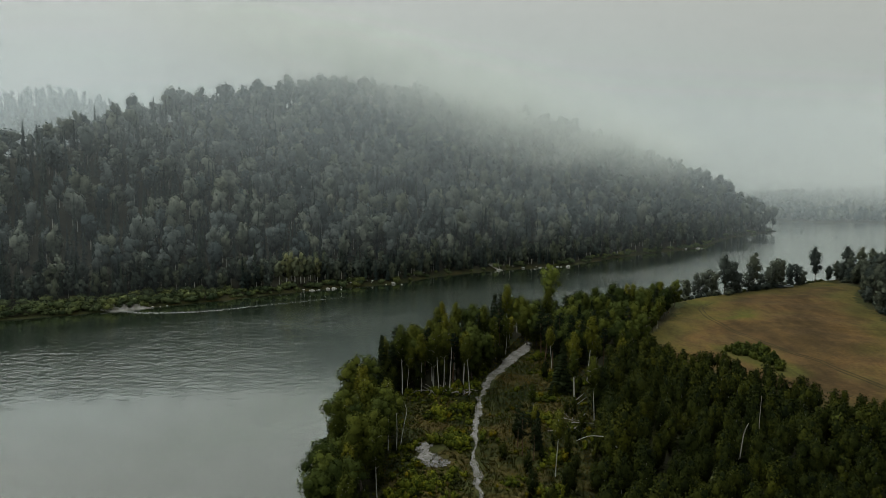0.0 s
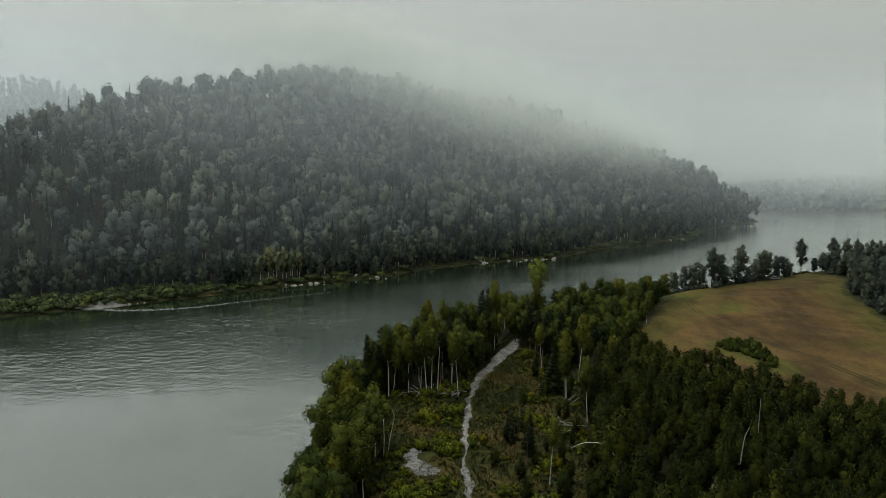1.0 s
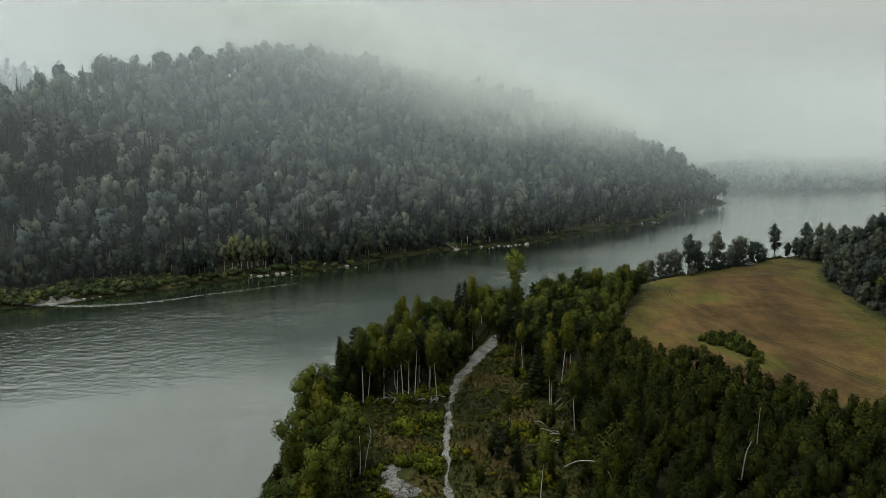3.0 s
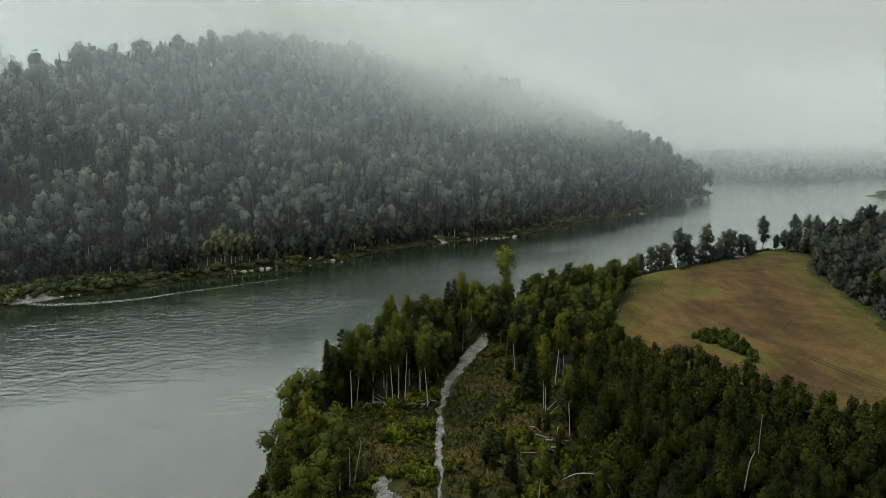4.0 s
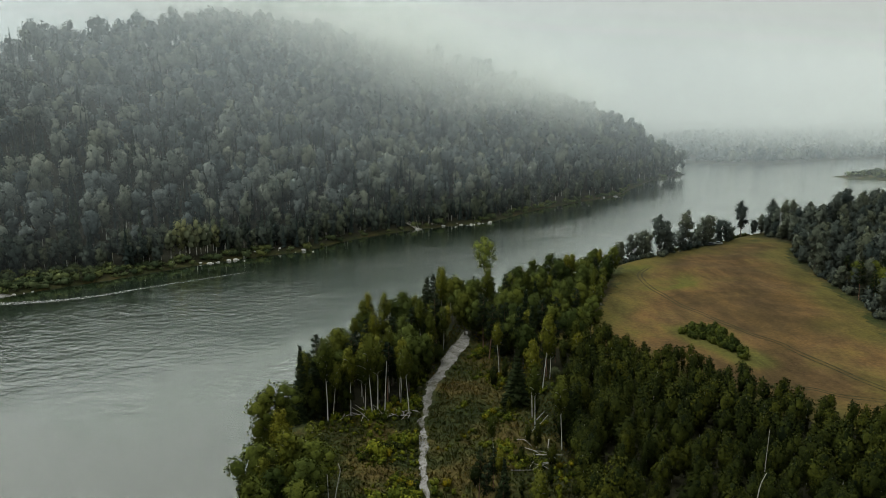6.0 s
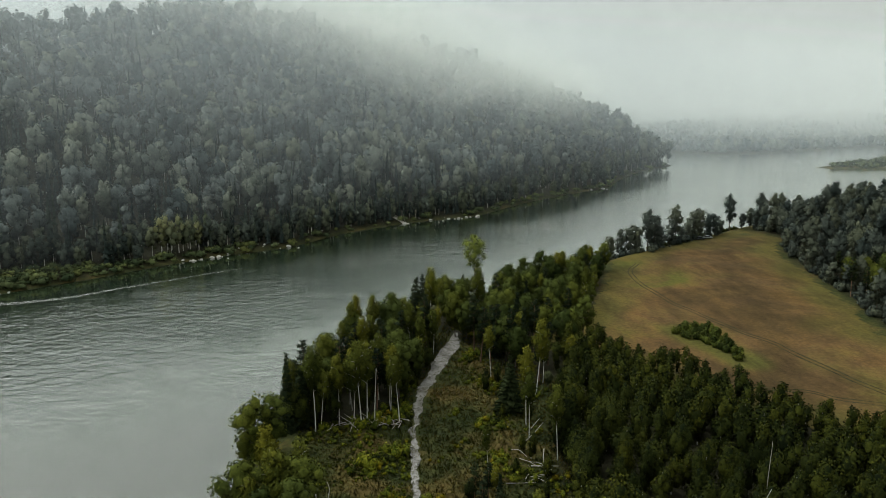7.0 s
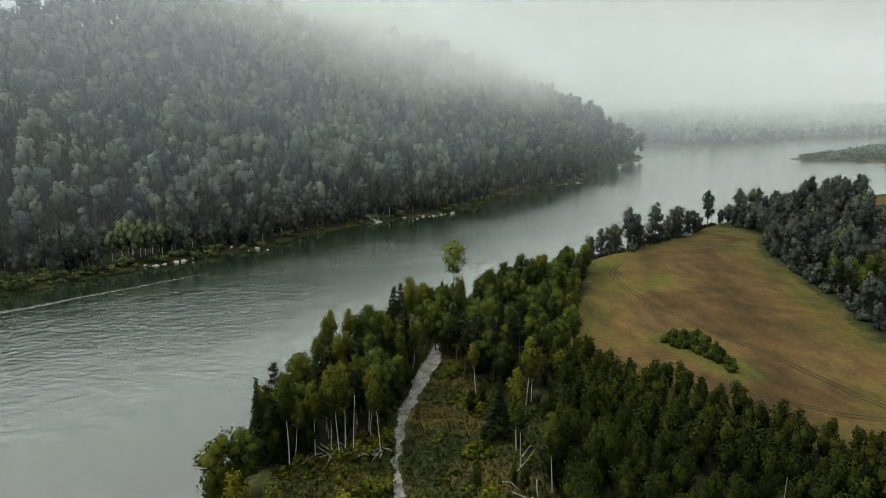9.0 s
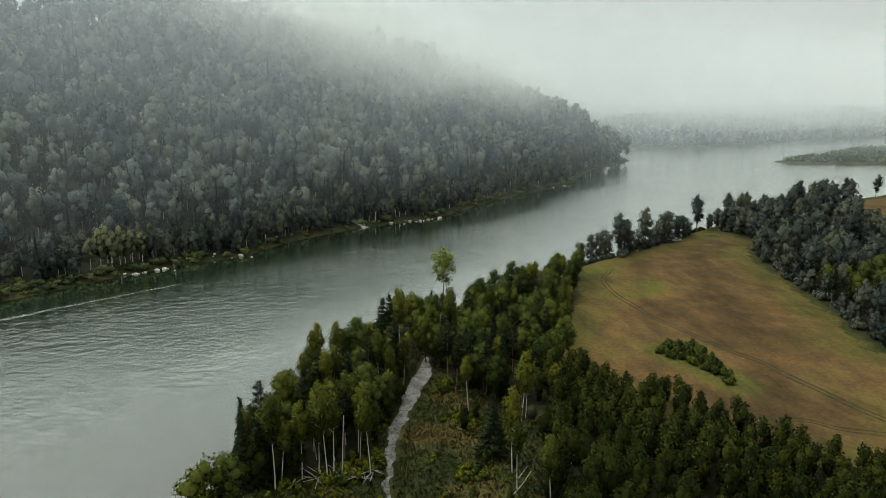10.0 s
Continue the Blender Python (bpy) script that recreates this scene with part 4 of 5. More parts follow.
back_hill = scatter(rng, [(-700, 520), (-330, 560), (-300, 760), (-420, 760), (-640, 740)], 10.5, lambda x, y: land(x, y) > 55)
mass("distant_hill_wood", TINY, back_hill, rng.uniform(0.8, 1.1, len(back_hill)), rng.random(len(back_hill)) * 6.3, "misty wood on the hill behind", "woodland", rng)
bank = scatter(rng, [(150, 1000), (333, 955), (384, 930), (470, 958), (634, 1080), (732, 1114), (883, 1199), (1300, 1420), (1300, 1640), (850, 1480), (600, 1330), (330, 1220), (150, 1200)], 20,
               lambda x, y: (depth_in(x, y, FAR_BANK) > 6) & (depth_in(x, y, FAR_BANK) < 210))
mass("far_bank_wood", [far_broad(86, 15, 7.5, LEAF_HILL_HAZED, 3, 26, 0.0, 2.0), far_broad(87, 18, 7.0, LEAF_HILL_HAZED, 3, 26, 0.0, 2.0), far_broad(88, 13, 8.5, LEAF_HILL_HAZED, 3, 26, 0.0, 2.0)], bank, rng.uniform(0.8, 1.15, len(bank)), rng.random(len(bank)) * 6.3, "misty wood on the far river bank", "woodland", rng)


# ---- the clearing ----
def shrub_pieces(seed, h, wide, mat, count=105, n=4, leaf=0.2):
    rng = np.random.default_rng(seed)
    crown = Soup()
    a, d = np.arange(n) * 2.4 + rng.random(n), wide * 0.6 * rng.random(n)
    top = h * rng.uniform(0.55, 1.0, n)
    rr = wide * rng.uniform(0.4, 0.65, n)
    foliage(crown, rng, (np.stack([d * np.cos(a), d * np.sin(a), 0.5 * top], 1), np.stack([rr, rr, 0.55 * top], 1)), count, leaf, 0.7, 0.4, 0.3)
    return [(mat, crown.arrays())]


def tuft_pieces(seed, h, mat, blades=16):
    rng = np.random.default_rng(seed)
    a = rng.random(blades) * 6.3
    d = np.stack([np.cos(a), np.sin(a), np.zeros(blades)], 1)
    s = np.stack([-np.sin(a), np.cos(a), np.zeros(blades)], 1)
    base = d * 0.25 * rng.random((blades, 1))
    tip = base + d * (0.15 + 0.5 * rng.random((blades, 1))) + [[0, 0, 1]] * (h * (0.6 + 0.6 * rng.random((blades, 1))))
    v = np.stack([base - 0.05 * s, base + 0.05 * s, tip], 1).reshape(-1, 3)
    return [(mat, (np.concatenate([v, np.tile([[0, 0, 1.0]], (len(v), 1))], 1), np.arange(len(v)).reshape(-1, 3)))]


DRY = leaf_material("dry_grass", (0.085, 0.07, 0.014), (0.2, 0.162, 0.03), (1.35, 0.9, 0.5))
rng = np.random.default_rng(31)
CLEARING = [(-22, 88), (14, 88), (17, 130), (22, 158), (23, 178), (12, 200), (8, 226), (0, 226), (-4, 207), (-12, 180), (-16, 166), (-31, 158), (-28, 140), (-24, 120)]
off_track = lambda x, y: (to_line(x, y, TRACK) > np.where(y < 165, 1.1, 2.2)) & (np.hypot(x + 15.5, y - 123) > 4.5)
lush = lambda x, y: wobble(x, y, 6.5, 3.0) + 0.35 * wobble(x, y, 2.4, 5.0) + np.where(x < -9, 0.25, -0.1)
spots = scatter(rng, CLEARING, 1.15, lambda x, y: off_track(x, y) & (lush(x, y) + rng.normal(0, 0.25, np.shape(x)) > 0.12))
SHRUBS = [shrub_pieces(91, 1.2, 1.0, LEAF_SHRUB, 70), shrub_pieces(92, 0.8, 0.9, LEAF_SHRUB, 60, 3), shrub_pieces(93, 1.7, 1.0, LEAF_SHRUB, 80), shrub_pieces(94, 1.0, 0.9, LEAF_YOUNG, 60, 3)]
mass("undergrowth", SHRUBS, spots, (0.3 + 0.75 * np.clip(lush(spots[:, 0], spots[:, 1]), 0, 1)) * rng.uniform(0.6, 1.35, len(spots)), rng.random(len(spots)) * 6.3, "low green shrubs and ferns covering the clearing", "undergrowth", rng)
spots = scatter(rng, CLEARING, 0.75, lambda x, y: (to_line(x, y, TRACK) > np.where(y < 165, 0.35, 1.5)) & (lush(x, y) < 0.6))
dry = wobble(spots[:, 0], spots[:, 1], 5.0, 8.0) + np.where(spots[:, 0] > -6, 0.3, -0.35) + rng.normal(0, 0.35, len(spots)) > 0.1
for name, sel, mats, lab in (("dry_grass_tufts", dry, [DRY, DRY, LEAF_SHRUB], "ochre and rust-brown tufts of tall grass"), ("grass_tufts", ~dry, [LEAF_SHRUB, LEAF_SHRUB, DRY], "green tufts of tall grass and herbs")):
    tufts = [tuft_pieces(95, 0.45, mats[0], 12), tuft_pieces(96, 0.6, mats[1], 13), tuft_pieces(97, 0.4, mats[2], 12)]
    mass(name, tufts, spots[sel], rng.uniform(0.6, 1.3, sel.sum()), rng.random(sel.sum()) * 6.3, lab, "grass", rng)
ISLE_SHRUBS = [shrub_pieces(198, 2.6, 1.3, LEAF_BROAD, 260, 5, 0.22), shrub_pieces(199, 1.9, 1.2, LEAF_BROAD, 220, 4, 0.22)]
MEADOW_SHRUBS = [shrub_pieces(98, 2.4, 1.8, LEAF_YOUNG, 230, 5, 0.26), shrub_pieces(99, 1.7, 1.4, LEAF_YOUNG, 180, 4, 0.26)]
spots = scatter(rng, [(60, 213), (66, 219), (72, 216), (72, 206), (71, 193), (68, 191), (66, 203)], 1.9)
mass("meadow_bushes", ISLE_SHRUBS, spots, rng.uniform(0.7, 1.1, len(spots)), rng.random(len(spots)) * 6.3, "green willow bushes standing out in the meadow", "bushes", rng)
edge = np.concatenate([smooth_line([(159, 369), (158, 339), (142, 306), (139, 290), (133, 271), (130, 250), (125, 229), (120, 209)], 1.6), smooth_line([(72, 312), (88, 321), (105, 335), (124, 351), (136, 361)], 2.4)])
edge = edge + rng.normal(0, 1.2, edge.shape)
# Same haze-greyed leaf colour as the trees behind.
EDGE_SHRUBS = [shrub_pieces(298, 2.6, 2.0, LEAF_RIPARIAN_HAZED, 200, 5, 0.3), shrub_pieces(299, 1.9, 1.6, LEAF_RIPARIAN_HAZED, 160, 4, 0.3)]
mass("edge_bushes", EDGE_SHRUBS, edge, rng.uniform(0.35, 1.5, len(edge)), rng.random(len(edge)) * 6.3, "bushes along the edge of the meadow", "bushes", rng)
LEAF_BANK = leaf_material("bank_leaves", (0.045, 0.064, 0.028), (0.095, 0.116, 0.052))
BANK_SHRUBS = [shrub_pieces(101, 2.4, 2.8, LEAF_BANK, 100, 4, 0.38), shrub_pieces(102, 1.6, 2.4, LEAF_BANK, 80, 3, 0.38)]
far_edge = scatter(rng, [(-300, 182)] + FAR_SHORE[3:] + [(240, 790), (150, 640), (50, 500), (-70, 400), (-170, 290), (-330, 240)], 3.1,
                   lambda x, y: (to_line(x, y, FAR_SHORE) > 1.2) & (to_line(x, y, FAR_SHORE) < 6 + 13 * ease(-(0.637 * (x + 187) + 0.77 * (y - 230)), -110, -60)) & inside(x, y, HILL_LAND))
far_edge = far_edge[rng.random(len(far_edge)) < np.interp(0.637 * (far_edge[:, 0] + 187) + 0.77 * (far_edge[:, 1] - 230), [90, 200], [1.0, 0.35])]
mass("bank_bushes", BANK_SHRUBS, far_edge, rng.uniform(0.6, 1.3, len(far_edge)), rng.random(len(far_edge)) * 6.3, "green bushes along the far river bank", "bushes", rng)
near_edge = smooth_line(NEAR_SHORE[2:18], 2.2)
near_edge = near_edge + rng.normal(0, 0.7, near_edge.shape) + [1.5, -0.8]
mass("shore_bushes", MEADOW_SHRUBS, near_edge, rng.uniform(0.6, 1.2, len(near_edge)), rng.random(len(near_edge)) * 6.3, "dark bushes along the near river bank", "bushes", rng)
isle = scatter(rng, ISLE, 9.0, lambda x, y: depth_in(x, y, ISLE) > 9)
mass("island_bushes", [shrub_pieces(103, 2.2, 2.4, LEAF_BANK, 16, 2, 0.6), shrub_pieces(104, 1.6, 2.2, LEAF_BANK, 16, 2, 0.6)], isle, rng.uniform(1.6, 2.8, len(isle)), rng.random(len(isle)) * 6.3, "low grey-green willow scrub on the river island", "bushes", rng)


# ---- boulders, dead wood, foam, cars ----
def stone_pieces(seed):
    rng = np.random.default_rng(seed)
    soup = Soup()
    soup.add(ICO_V * [[1.0, 0.75, 0.5]] * rng.uniform(0.75, 1.2, (len(ICO_V), 1)), ICO_F)
    return [(STONE, soup.arrays())]


rng = np.random.default_rng(47)
track_line = smooth_line(TRACK, 0.5)
at = track_line[rng.integers(60, len(track_line), 900)]
wide_at = np.interp(at[:, 1], [90, 160, 174, 184, 195, 204, 214], [0.5, 0.6, 0.9, 1.5, 2.1, 1.7, 0.5])
at = at + rng.normal(0, 0.45, at.shape) * wide_at[:, None]
mass("track_stones", [stone_pieces(1), stone_pieces(2), stone_pieces(3)], at, rng.uniform(0.07, 0.22, len(at)), rng.random(len(at)) * 6.3, "loose pale stones strewn along the track", "stones", rng)


def boulder(x, y, s, seed, z=None):
    rng = np.random.default_rng(seed)
    v, f = ico(1)
    v = v * (1 + rng.normal(0, 0.11, (len(v), 1))) * np.array([1.15, 0.7, 0.45]) * s * 0.8
    ob = mesh_object("boulder", v, f, STONE, smooth=False)
    ob.matrix_basis = pose(x, y, (float(land(x, y)) if z is None else z) + 0.15 * s, 0, 0, rng.uniform(0, 360))
    return tagged(ob, "pale grey boulder at the water's edge", "boulder", "boulders on the far shore")


rng = np.random.default_rng(43)
for k, (x, y, s) in enumerate([(-110.8, 307.5, 0.9), (-101, 312.6, 1.1), (-97.2, 313.3, 1.2), (-94.7, 315.6, 1.0), (-91.2, 318.4, 1.6), (-89, 320.2, 1.6), (-86.7, 325.5, 1.0), (-83.4, 331.5, 1.0), (-81, 334, 0.9),
                               (-74.3, 338.5, 1.0), (-70.1, 339.5, 1.1), (-64.3, 341, 1.7), (-14.2, 402.5, 1.7), (-0.4, 414, 1.3), (6.4, 411, 0.9), (9.7, 419, 1.2), (15.4, 420.1, 1.3), (20, 424, 1.2), (26.7, 427.6, 1.9),
                               (-53.9, 372, 1.0), (122.7, 554, 1.4), (133.9, 562, 1.4), (-147, 262, 0.8), (-143, 266, 0.7)]):
    boulder(x, y, s, k, max(0.0, float(land(x, y))))
    for j in range(2):
        bx, by = x + rng.normal(0, 2.2), y + rng.normal(0, 1.4)
        boulder(bx, by, s * rng.uniform(0.3, 0.6), 100 + 2 * k + j, max(0.0, float(land(bx, by))))

FOAM, t_, p_ = material("broken_water", 0.4, 0.4)
p_.inputs["Base Color"].default_value = (0.4, 0.42, 0.41, 1)
gaps = ramp(t_, noise_fac(t_, 1.1, 4, 0.7, turn=-FLOW, stretch=(0.45, 1.3, 1)), (0.38, (0.05, 0.05, 0.05)), (0.65, (0.5, 0.5, 0.5)))
t_.links.new(gaps, p_.inputs["Alpha"])


def riffle(points, width):
    line = smooth_line(points, 1.5)
    tan = np.gradient(line, axis=0)
    side = np.stack([tan[:, 1], -tan[:, 0]], 1) / np.linalg.norm(tan, axis=1)[:, None]
    w = np.interp(np.linspace(0, 1, len(line)), np.linspace(0, 1, len(width)), width)
    k = np.linspace(-0.5, 0.5, 4)
    xy = line[:, None] + side[:, None] * (w[:, None] * k)[..., None] + rng.normal(0, 0.12, (len(line), 4, 2))
    v = np.concatenate([xy, np.full((*xy.shape[:2], 1), 0.03)], 2).reshape(-1, 3)
    i = np.arange(len(v)).reshape(len(line), 4)
    f = np.stack([i[:-1, :-1].ravel(), i[:-1, 1:].ravel(), i[1:, 1:].ravel(), i[1:, :-1].ravel()], 1)
    tagged(mesh_object("riffle", v, f, FOAM), "pale line of broken water below a gravel spit", "riffle", kind="structure")


riffle([(-157, 255), (-149, 251), (-141, 251.5), (-128, 255.6), (-117, 263), (-107.6, 272.5), (-97, 281.6), (-86, 291.6), (-75, 300.5)], [1.5, 3.4, 3.0, 2.2, 1.6, 1.2, 0.9, 0.5])
patch("gravel_spit", [(-166, 251), (-156, 250), (-147, 254), (-146, 260), (-152, 262), (-160, 256)], 1.0, 0.35, GRAVEL, "low wet gravel spit at the far bank", "gravel", 0.8)


def wood(name, pts, r, mat, label, category, group=""):
    """A trunk or pole along points (x, y, height over the ground)."""
    soup = Soup()
    p = np.array([(x, y, float(land(x, y)) + h) for x, y, h in pts])
    k = np.linspace(0, 1, 4 * len(p))
    line = np.stack([np.interp(k, np.linspace(0, 1, len(p)), p[:, i]) for i in range(3)], 1)
    for _ in range(2):
        line[1:-1] = 0.25 * line[:-2] + 0.5 * line[1:-1] + 0.25 * line[2:]
    tube(soup, line, r * (1 - 0.6 * k), 7)
    v, f = soup.arrays()
    v = v[:, :3]
    c = v[0].copy()
    ob = mesh_object(name, v - c, f, mat)
    ob.location = c
    return tagged(ob, label, category, group)


wood("bent_birch", [(17.0, 114.5, 0), (17.0, 114.8, 3.2), (16.4, 115.2, 6.0), (14.4, 115.5, 7.9), (11.4, 115.5, 7.9), (9.4, 115.3, 7.0)], 0.1, BARK_BIRCH, "bare white birch bent over in an arch", "dead tree")
for x, y, h in ((-24.2, 124, 7.4), (-22.7, 124.4, 7.0)):
    wood("birch_snag", [(x, y, -0.2), (x + 0.1, y, h * 0.5), (x - 0.05, y + 0.1, h)], 0.1, BARK_BIRCH, "broken standing birch trunk without branches", "dead tree", "snags")
wood("birch_snag", [(-22.2, 125.2, -0.2), (-21.6, 125.4, 4), (-20.9, 125.4, 7.2), (-21.3, 125.3, 8.4)], 0.08, BARK_BIRCH, "leaning broken birch with its top bent down", "dead tree", "snags")
wood("birch_snag", [(-16.8, 161.5, -0.2), (-16.6, 161.6, 6), (-16.4, 161.8, 10.5)], 0.13, BARK_BIRCH, "bare white broken birch trunk", "dead tree", "snags")
wood("birch_snag", [(42.6, 128, -0.2), (42.6, 128, 8), (42.7, 128, 12.5)], 0.08, DEAD_WOOD, "bare dead trunk rising from the thicket", "dead tree", "snags")
wood("birch_snag", [(36.5, 118, 5), (36.9, 118, 9.5), (37.6, 118, 11.2)], 0.1, DEAD_WOOD, "broken bare top among the leaves", "dead tree", "snags")
for pts in ([(9.6, 151, 0.3), (12.5, 154, 1.2), (14.8, 157, 2.0)], [(10.5, 144, 0.3), (15.2, 143.2, 0.5)], [(13.8, 150, 0.4), (13.0, 146.5, 0.3), (12.6, 142, 0.3)], [(12.3, 155.5, 1.6), (14.2, 157.5, 2.6)]):
    wood("fallen_trunk", pts, 0.1, DEAD_WOOD, "fallen bleached birch trunk in the undergrowth", "log", "fallen trunks")
for k in range(30):
    x, y, a = rng.uniform(-25, -11), rng.uniform(158.5, 162), rng.uniform(0, 6.3)
    n = rng.uniform(1.2, 3.0)
    wood("dead_branch", [(x - n * np.cos(a), y - n * np.sin(a), 0.2), (x, y, rng.uniform(0.3, 0.9)), (x + n * np.cos(a), y + n * np.sin(a), rng.uniform(0.2, 1.4))], 0.09, DEAD_WOOD,
         "bleached dead branch lying below the birches", "branch", "dead branches")
for k in range(9):
    x, y, a = rng.uniform(7, 14), rng.uniform(138, 156), rng.uniform(0, 6.3)
    n = rng.uniform(1.0, 2.4)
    wood("dead_branch", [(x - n * np.cos(a), y - n * np.sin(a), 0.2), (x, y, rng.uniform(0.3, 1.0)), (x + n * np.cos(a), y + n * np.sin(a), rng.uniform(0.2, 1.0))], 0.07, DEAD_WOOD,
         "bleached dead branch lying in the clearing", "branch", "dead branches")
for k in range(6):
    x, y = -15 + rng.normal(0, 1.5), 404 + rng.normal(0, 1)
    a = rng.uniform(-0.6, 0.6) + 2.2
    wood("driftwood", [(x, y, 0.4), (x + 4 * np.cos(a), y + 4 * np.sin(a), 1.2), (x + 8 * np.cos(a), y + 8 * np.sin(a), 2.0)], 0.22, DEAD_WOOD, "bleached driftwood trunk among boulders", "driftwood", "driftwood on the far shore")


def paint(name, colour):
    m, t, p = material(name, 0.35, 0.5)
    t.links.new(ramp(t, noise_fac(t, 2.0, 4), (0.3, tuple(0.85 * c for c in colour)), (0.7, colour)), p.inputs["Base Color"])
    return m


GLASS_DARK, t_, p_ = material("car_glass", 0.08, 0.6)
p_.inputs["Base Color"].default_value = (0.02, 0.025, 0.03, 1)
TYRE, t_, p_ = material("tyre_rubber", 0.8, 0.2)
p_.inputs["Base Color"].default_value = (0.025, 0.025, 0.025, 1)


def box_mesh(name, size, at, mat, parent, taper=1.0, bevel=0.12):
    bm = bmesh.new()
    bmesh.ops.create_cube(bm, size=1.0)
    for v in bm.verts:
        k = taper if v.co.z > 0 else 1.0
        v.co = Vector((v.co.x * size[0] * k, v.co.y * size[1] * (0.5 + 0.5 * k), v.co.z * size[2])) + Vector(at)
    bmesh.ops.bevel(bm, geom=bm.edges[:], offset=bevel, segments=2, affect="EDGES")
    me = bpy.data.meshes.new(name)
    bm.to_mesh(me)
    bm.free()
    me.materials.append(mat)
    ob = new(name, me)
    ob.parent = parent
    return ob


def car(x, y, turn, colour, label):
    root = tagged(new("parked_car"), label, "car", "cars parked in the meadow")
    coat = paint("car_paint", colour)
    box_mesh("body", (4.2, 1.7, 0.62), (0, 0, 0.62), coat, root)
    box_mesh("cabin", (2.5, 1.5, 0.6), (-0.2, 0, 1.15), GLASS_DARK, root, 0.72)
    box_mesh("roof", (1.75, 1.35, 0.07), (-0.2, 0, 1.47), coat, root, 0.95, 0.02)
    for wx in (-1.3, 1.3):
        for wy in (-0.75, 0.75):
            bm = bmesh.new()
            bmesh.ops.create_cone(bm, cap_ends=True, segments=16, radius1=0.32, radius2=0.32, depth=0.2)
            bmesh.ops.rotate(bm, verts=bm.verts, matrix=Matrix.Rotation(radians(90), 3, "X"))
            bmesh.ops.translate(bm, verts=bm.verts, vec=(wx, wy, 0.32))
            me = bpy.data.meshes.new("wheel")
            bm.to_mesh(me)
            bm.free()
            me.materials.append(TYRE)
            new("wheel", me).parent = root
    root.matrix_basis = pose(x, y, float(land(x, y)) + 0.07, 0, 0, turn)


car(121.0, 346.0, 12, (0.03, 0.04, 0.045), "dark parked car at the meadow's end")
car(125.5, 348.5, 8, (0.35, 0.38, 0.37), "pale grey parked car at the meadow's end")


# ---- mist ----
def mist_sheet(name, verts, faces, thick, mat=None):
    return tagged(mesh_object(name, verts, faces, mat or MIST, None, True, thick, "thick"), "thin bank of drifting white mist", "mist", "mist", "stuff")


def hill_mist(lift, most):
    """A bank of mist that leans on the upper slope, above the tree tops, and thins out into the sky."""
    a, u = np.meshgrid(np.linspace(150, 740, 70), np.linspace(0.15, 2.2, 50))
    d = (372 - 0.448 * a) * u + 8 - lift * 0.6
    x, y = -187 + 0.637 * a - 0.77 * d, 230 + 0.77 * a + 0.637 * d
    z = (163 - 0.164 * a) * u + lift
    low = np.interp(a, [150, 280, 390, 560, 640, 740], [0.7, 0.66, 0.22, 0.2, 0.35, 0.45])
    full = np.interp(a, [150, 280, 390, 560, 640, 740], [1.15, 1.1, 0.8, 0.8, 0.95, 1.2])
    where = np.interp(a, [150, 250, 300, 380, 520, 600, 680, 740], [0.0, 0.4, 0.6, 1.0, 0.9, 0.35, 0.1, 0.0])
    thick = most * ease(u, low, full) * (1 - ease(u, 1.3, 2.2)) * where
    i = np.arange(a.size).reshape(a.shape)
    f = np.stack([i[:-1, :-1].ravel(), i[:-1, 1:].ravel(), i[1:, 1:].ravel(), i[1:, :-1].ravel()], 1)
    mist_sheet("mist_bank", np.stack([x.ravel(), y.ravel(), z.ravel()], 1), f, thick.ravel())


for lift, most in ((18, 0.18), (21, 0.21), (24, 0.21), (27, 0.21), (30, 0.21), (33, 0.21), (36, 0.21), (39, 0.21), (42, 0.21), (45, 0.21), (48, 0.21)):
    hill_mist(lift, most)


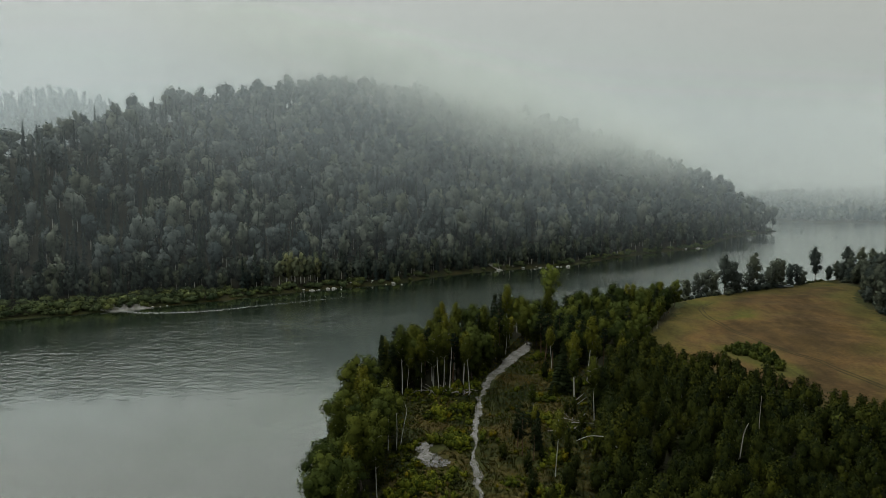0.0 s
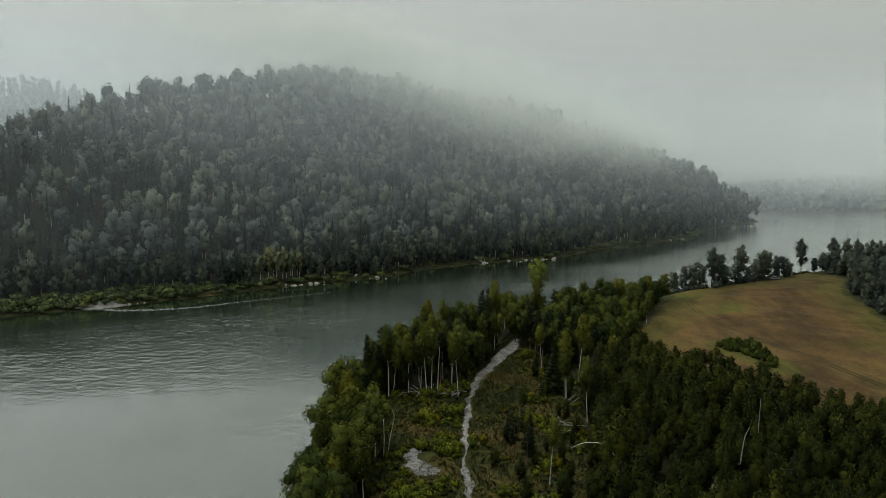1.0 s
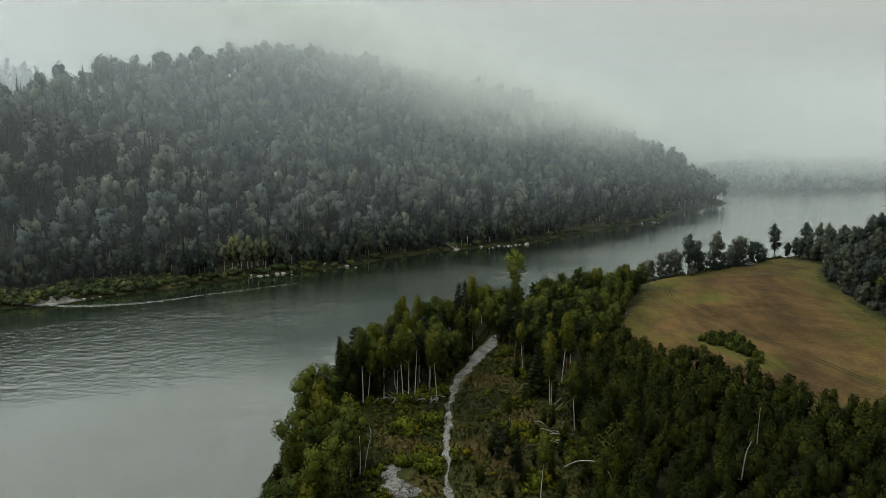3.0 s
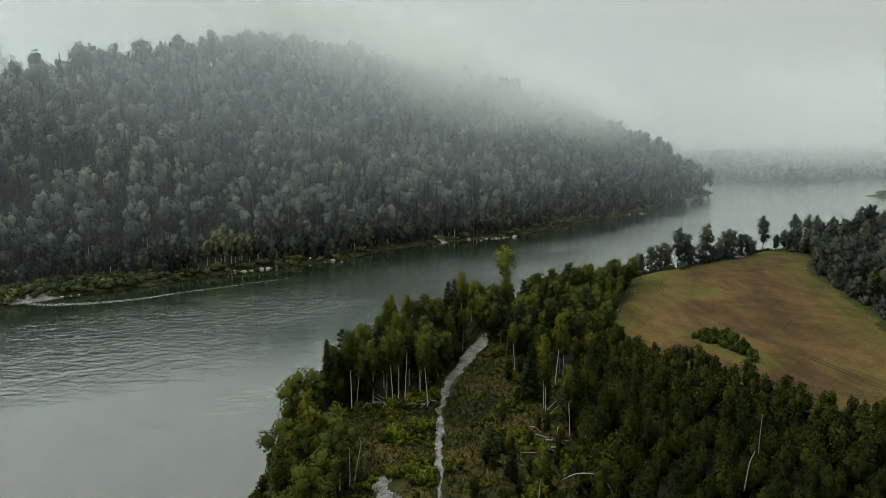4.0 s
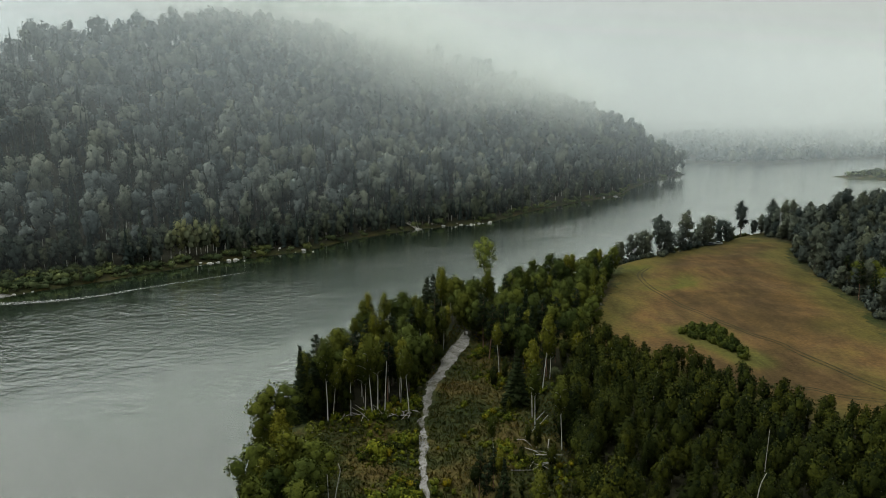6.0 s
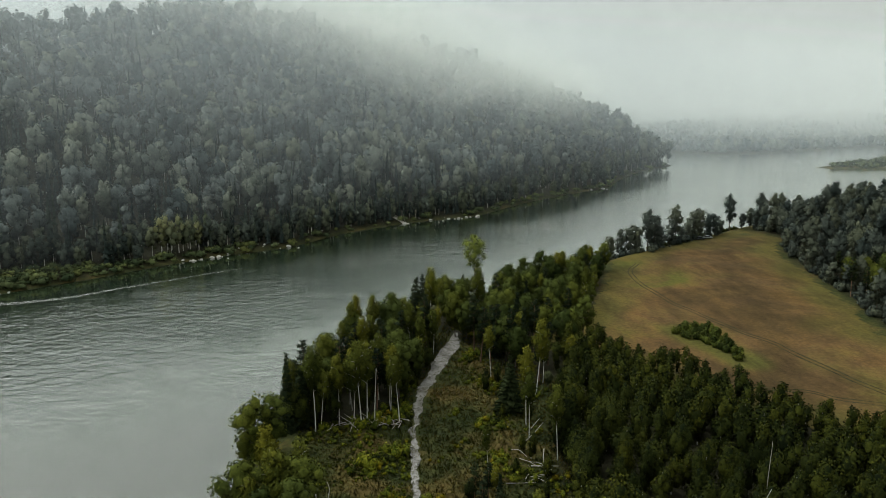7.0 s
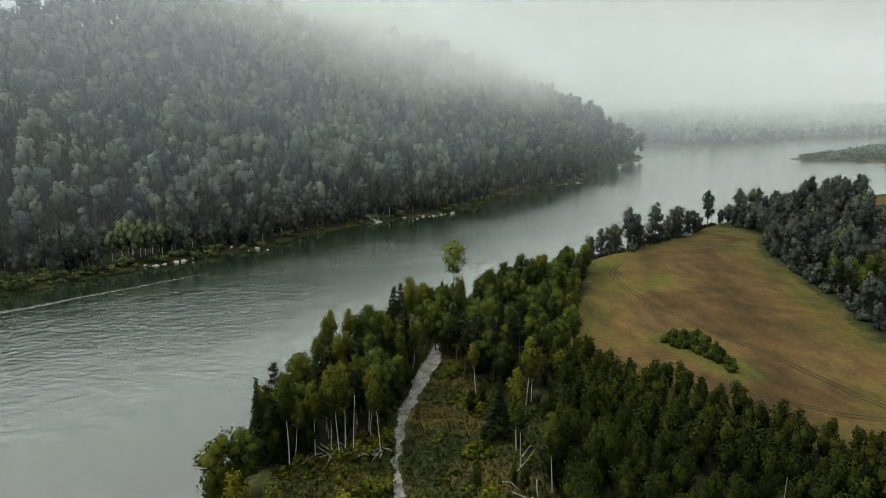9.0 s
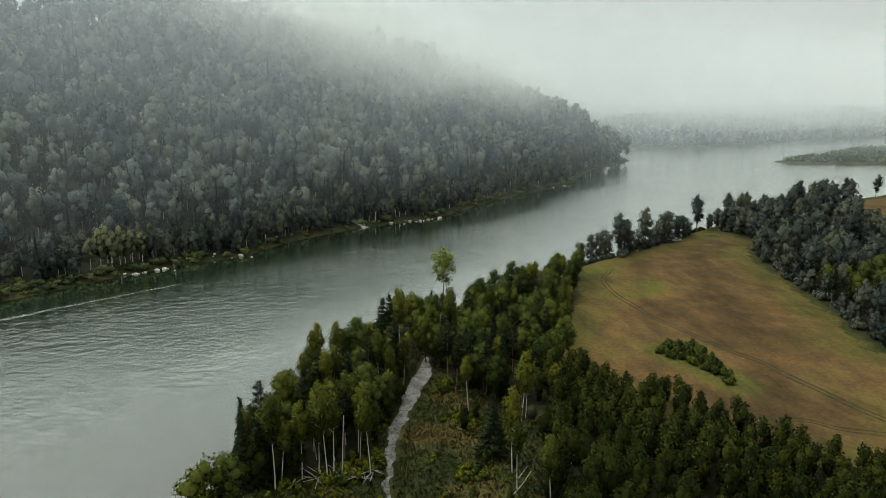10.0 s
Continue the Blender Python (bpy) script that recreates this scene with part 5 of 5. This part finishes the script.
def haze_curtain(line, most, foot, full, top=230, mat=None):
    """An upright veil of haze along a line of the plan."""
    p = smooth_line(line, 36)
    x, z = np.meshgrid(p[:, 0], np.linspace(-1, top, 18))
    y = np.meshgrid(p[:, 1], np.linspace(-1, top, 18))[0]
    ends = np.minimum(np.arange(len(p)), np.arange(len(p))[::-1])
    k = (foot + (1 - foot) * ease(z, 0, full)) * ease(top - z, 0, top * 0.5) * ease(ends, 0, 7)
    i = np.arange(x.size).reshape(x.shape)
    f = np.stack([i[:-1, :-1].ravel(), i[:-1, 1:].ravel(), i[1:, 1:].ravel(), i[1:, :-1].ravel()], 1)
    mist_sheet("haze_veil", np.stack([x.ravel(), y.ravel(), z.ravel()], 1), f, (most * k).ravel(), mat or HAZE)


for y0, x1, most, foot in ((345, -45, 0.06, 0.04), (395, 45, 0.085, 0.08), (440, 150, 0.085, 0.13), (490, 250, 0.08, 0.2), (540, 330, 0.07, 0.26), (590, 420, 0.075, 0.32), (640, 520, 0.075, 0.4), (690, 700, 0.075, 0.5),
                            (740, 900, 0.07, 0.7), (790, 1000, 0.06, 0.75), (850, 1200, 0.06, 0.8), (920, 1400, 0.12, 1.0)):
    haze_curtain([(-640, y0 - 30), (-300, y0 + 8), (0.4 * x1 - 170, y0 + 4), (0.75 * x1 - 70, y0 - 4), (x1 + 60, y0 + max(0, x1 - 500) * 0.3)], most, foot, 110)
for back, most in ((9, 0.014), (24, 0.018), (44, 0.02)):
    haze_curtain([(x - 0.77 * back, y + 0.637 * back) for x, y in ((-460, 128), (-300, 184), (-215, 217), (-155, 256), (-104, 310), (-60, 352), (-10, 410), (30, 440), (100, 532), (170, 640), (225, 730), (262, 790))], most, 0.7, 90)
for y0, most in ((985, 0.03), (1040, 0.09), (1080, 0.15), (1120, 0.18), (1160, 0.2), (1200, 0.21), (1240, 0.21), (1280, 0.21), (1320, 0.21), (1360, 0.21), (1400, 0.21)):
    haze_curtain([(-900, y0 + 60), (0, y0), (400, y0 - 20), (700, y0 + 60), (1000, y0 + 190), (1700, y0 + 500)], most, 1.0, 60, mat=FAR_HAZE)
for off in (0, 30, 60):
    haze_curtain([(-760, 440 + off), (-560, 470 + off), (-420, 525 + off), (-310, 610 + off), (-210, 720 + off)], 0.16, 1.0, 60)
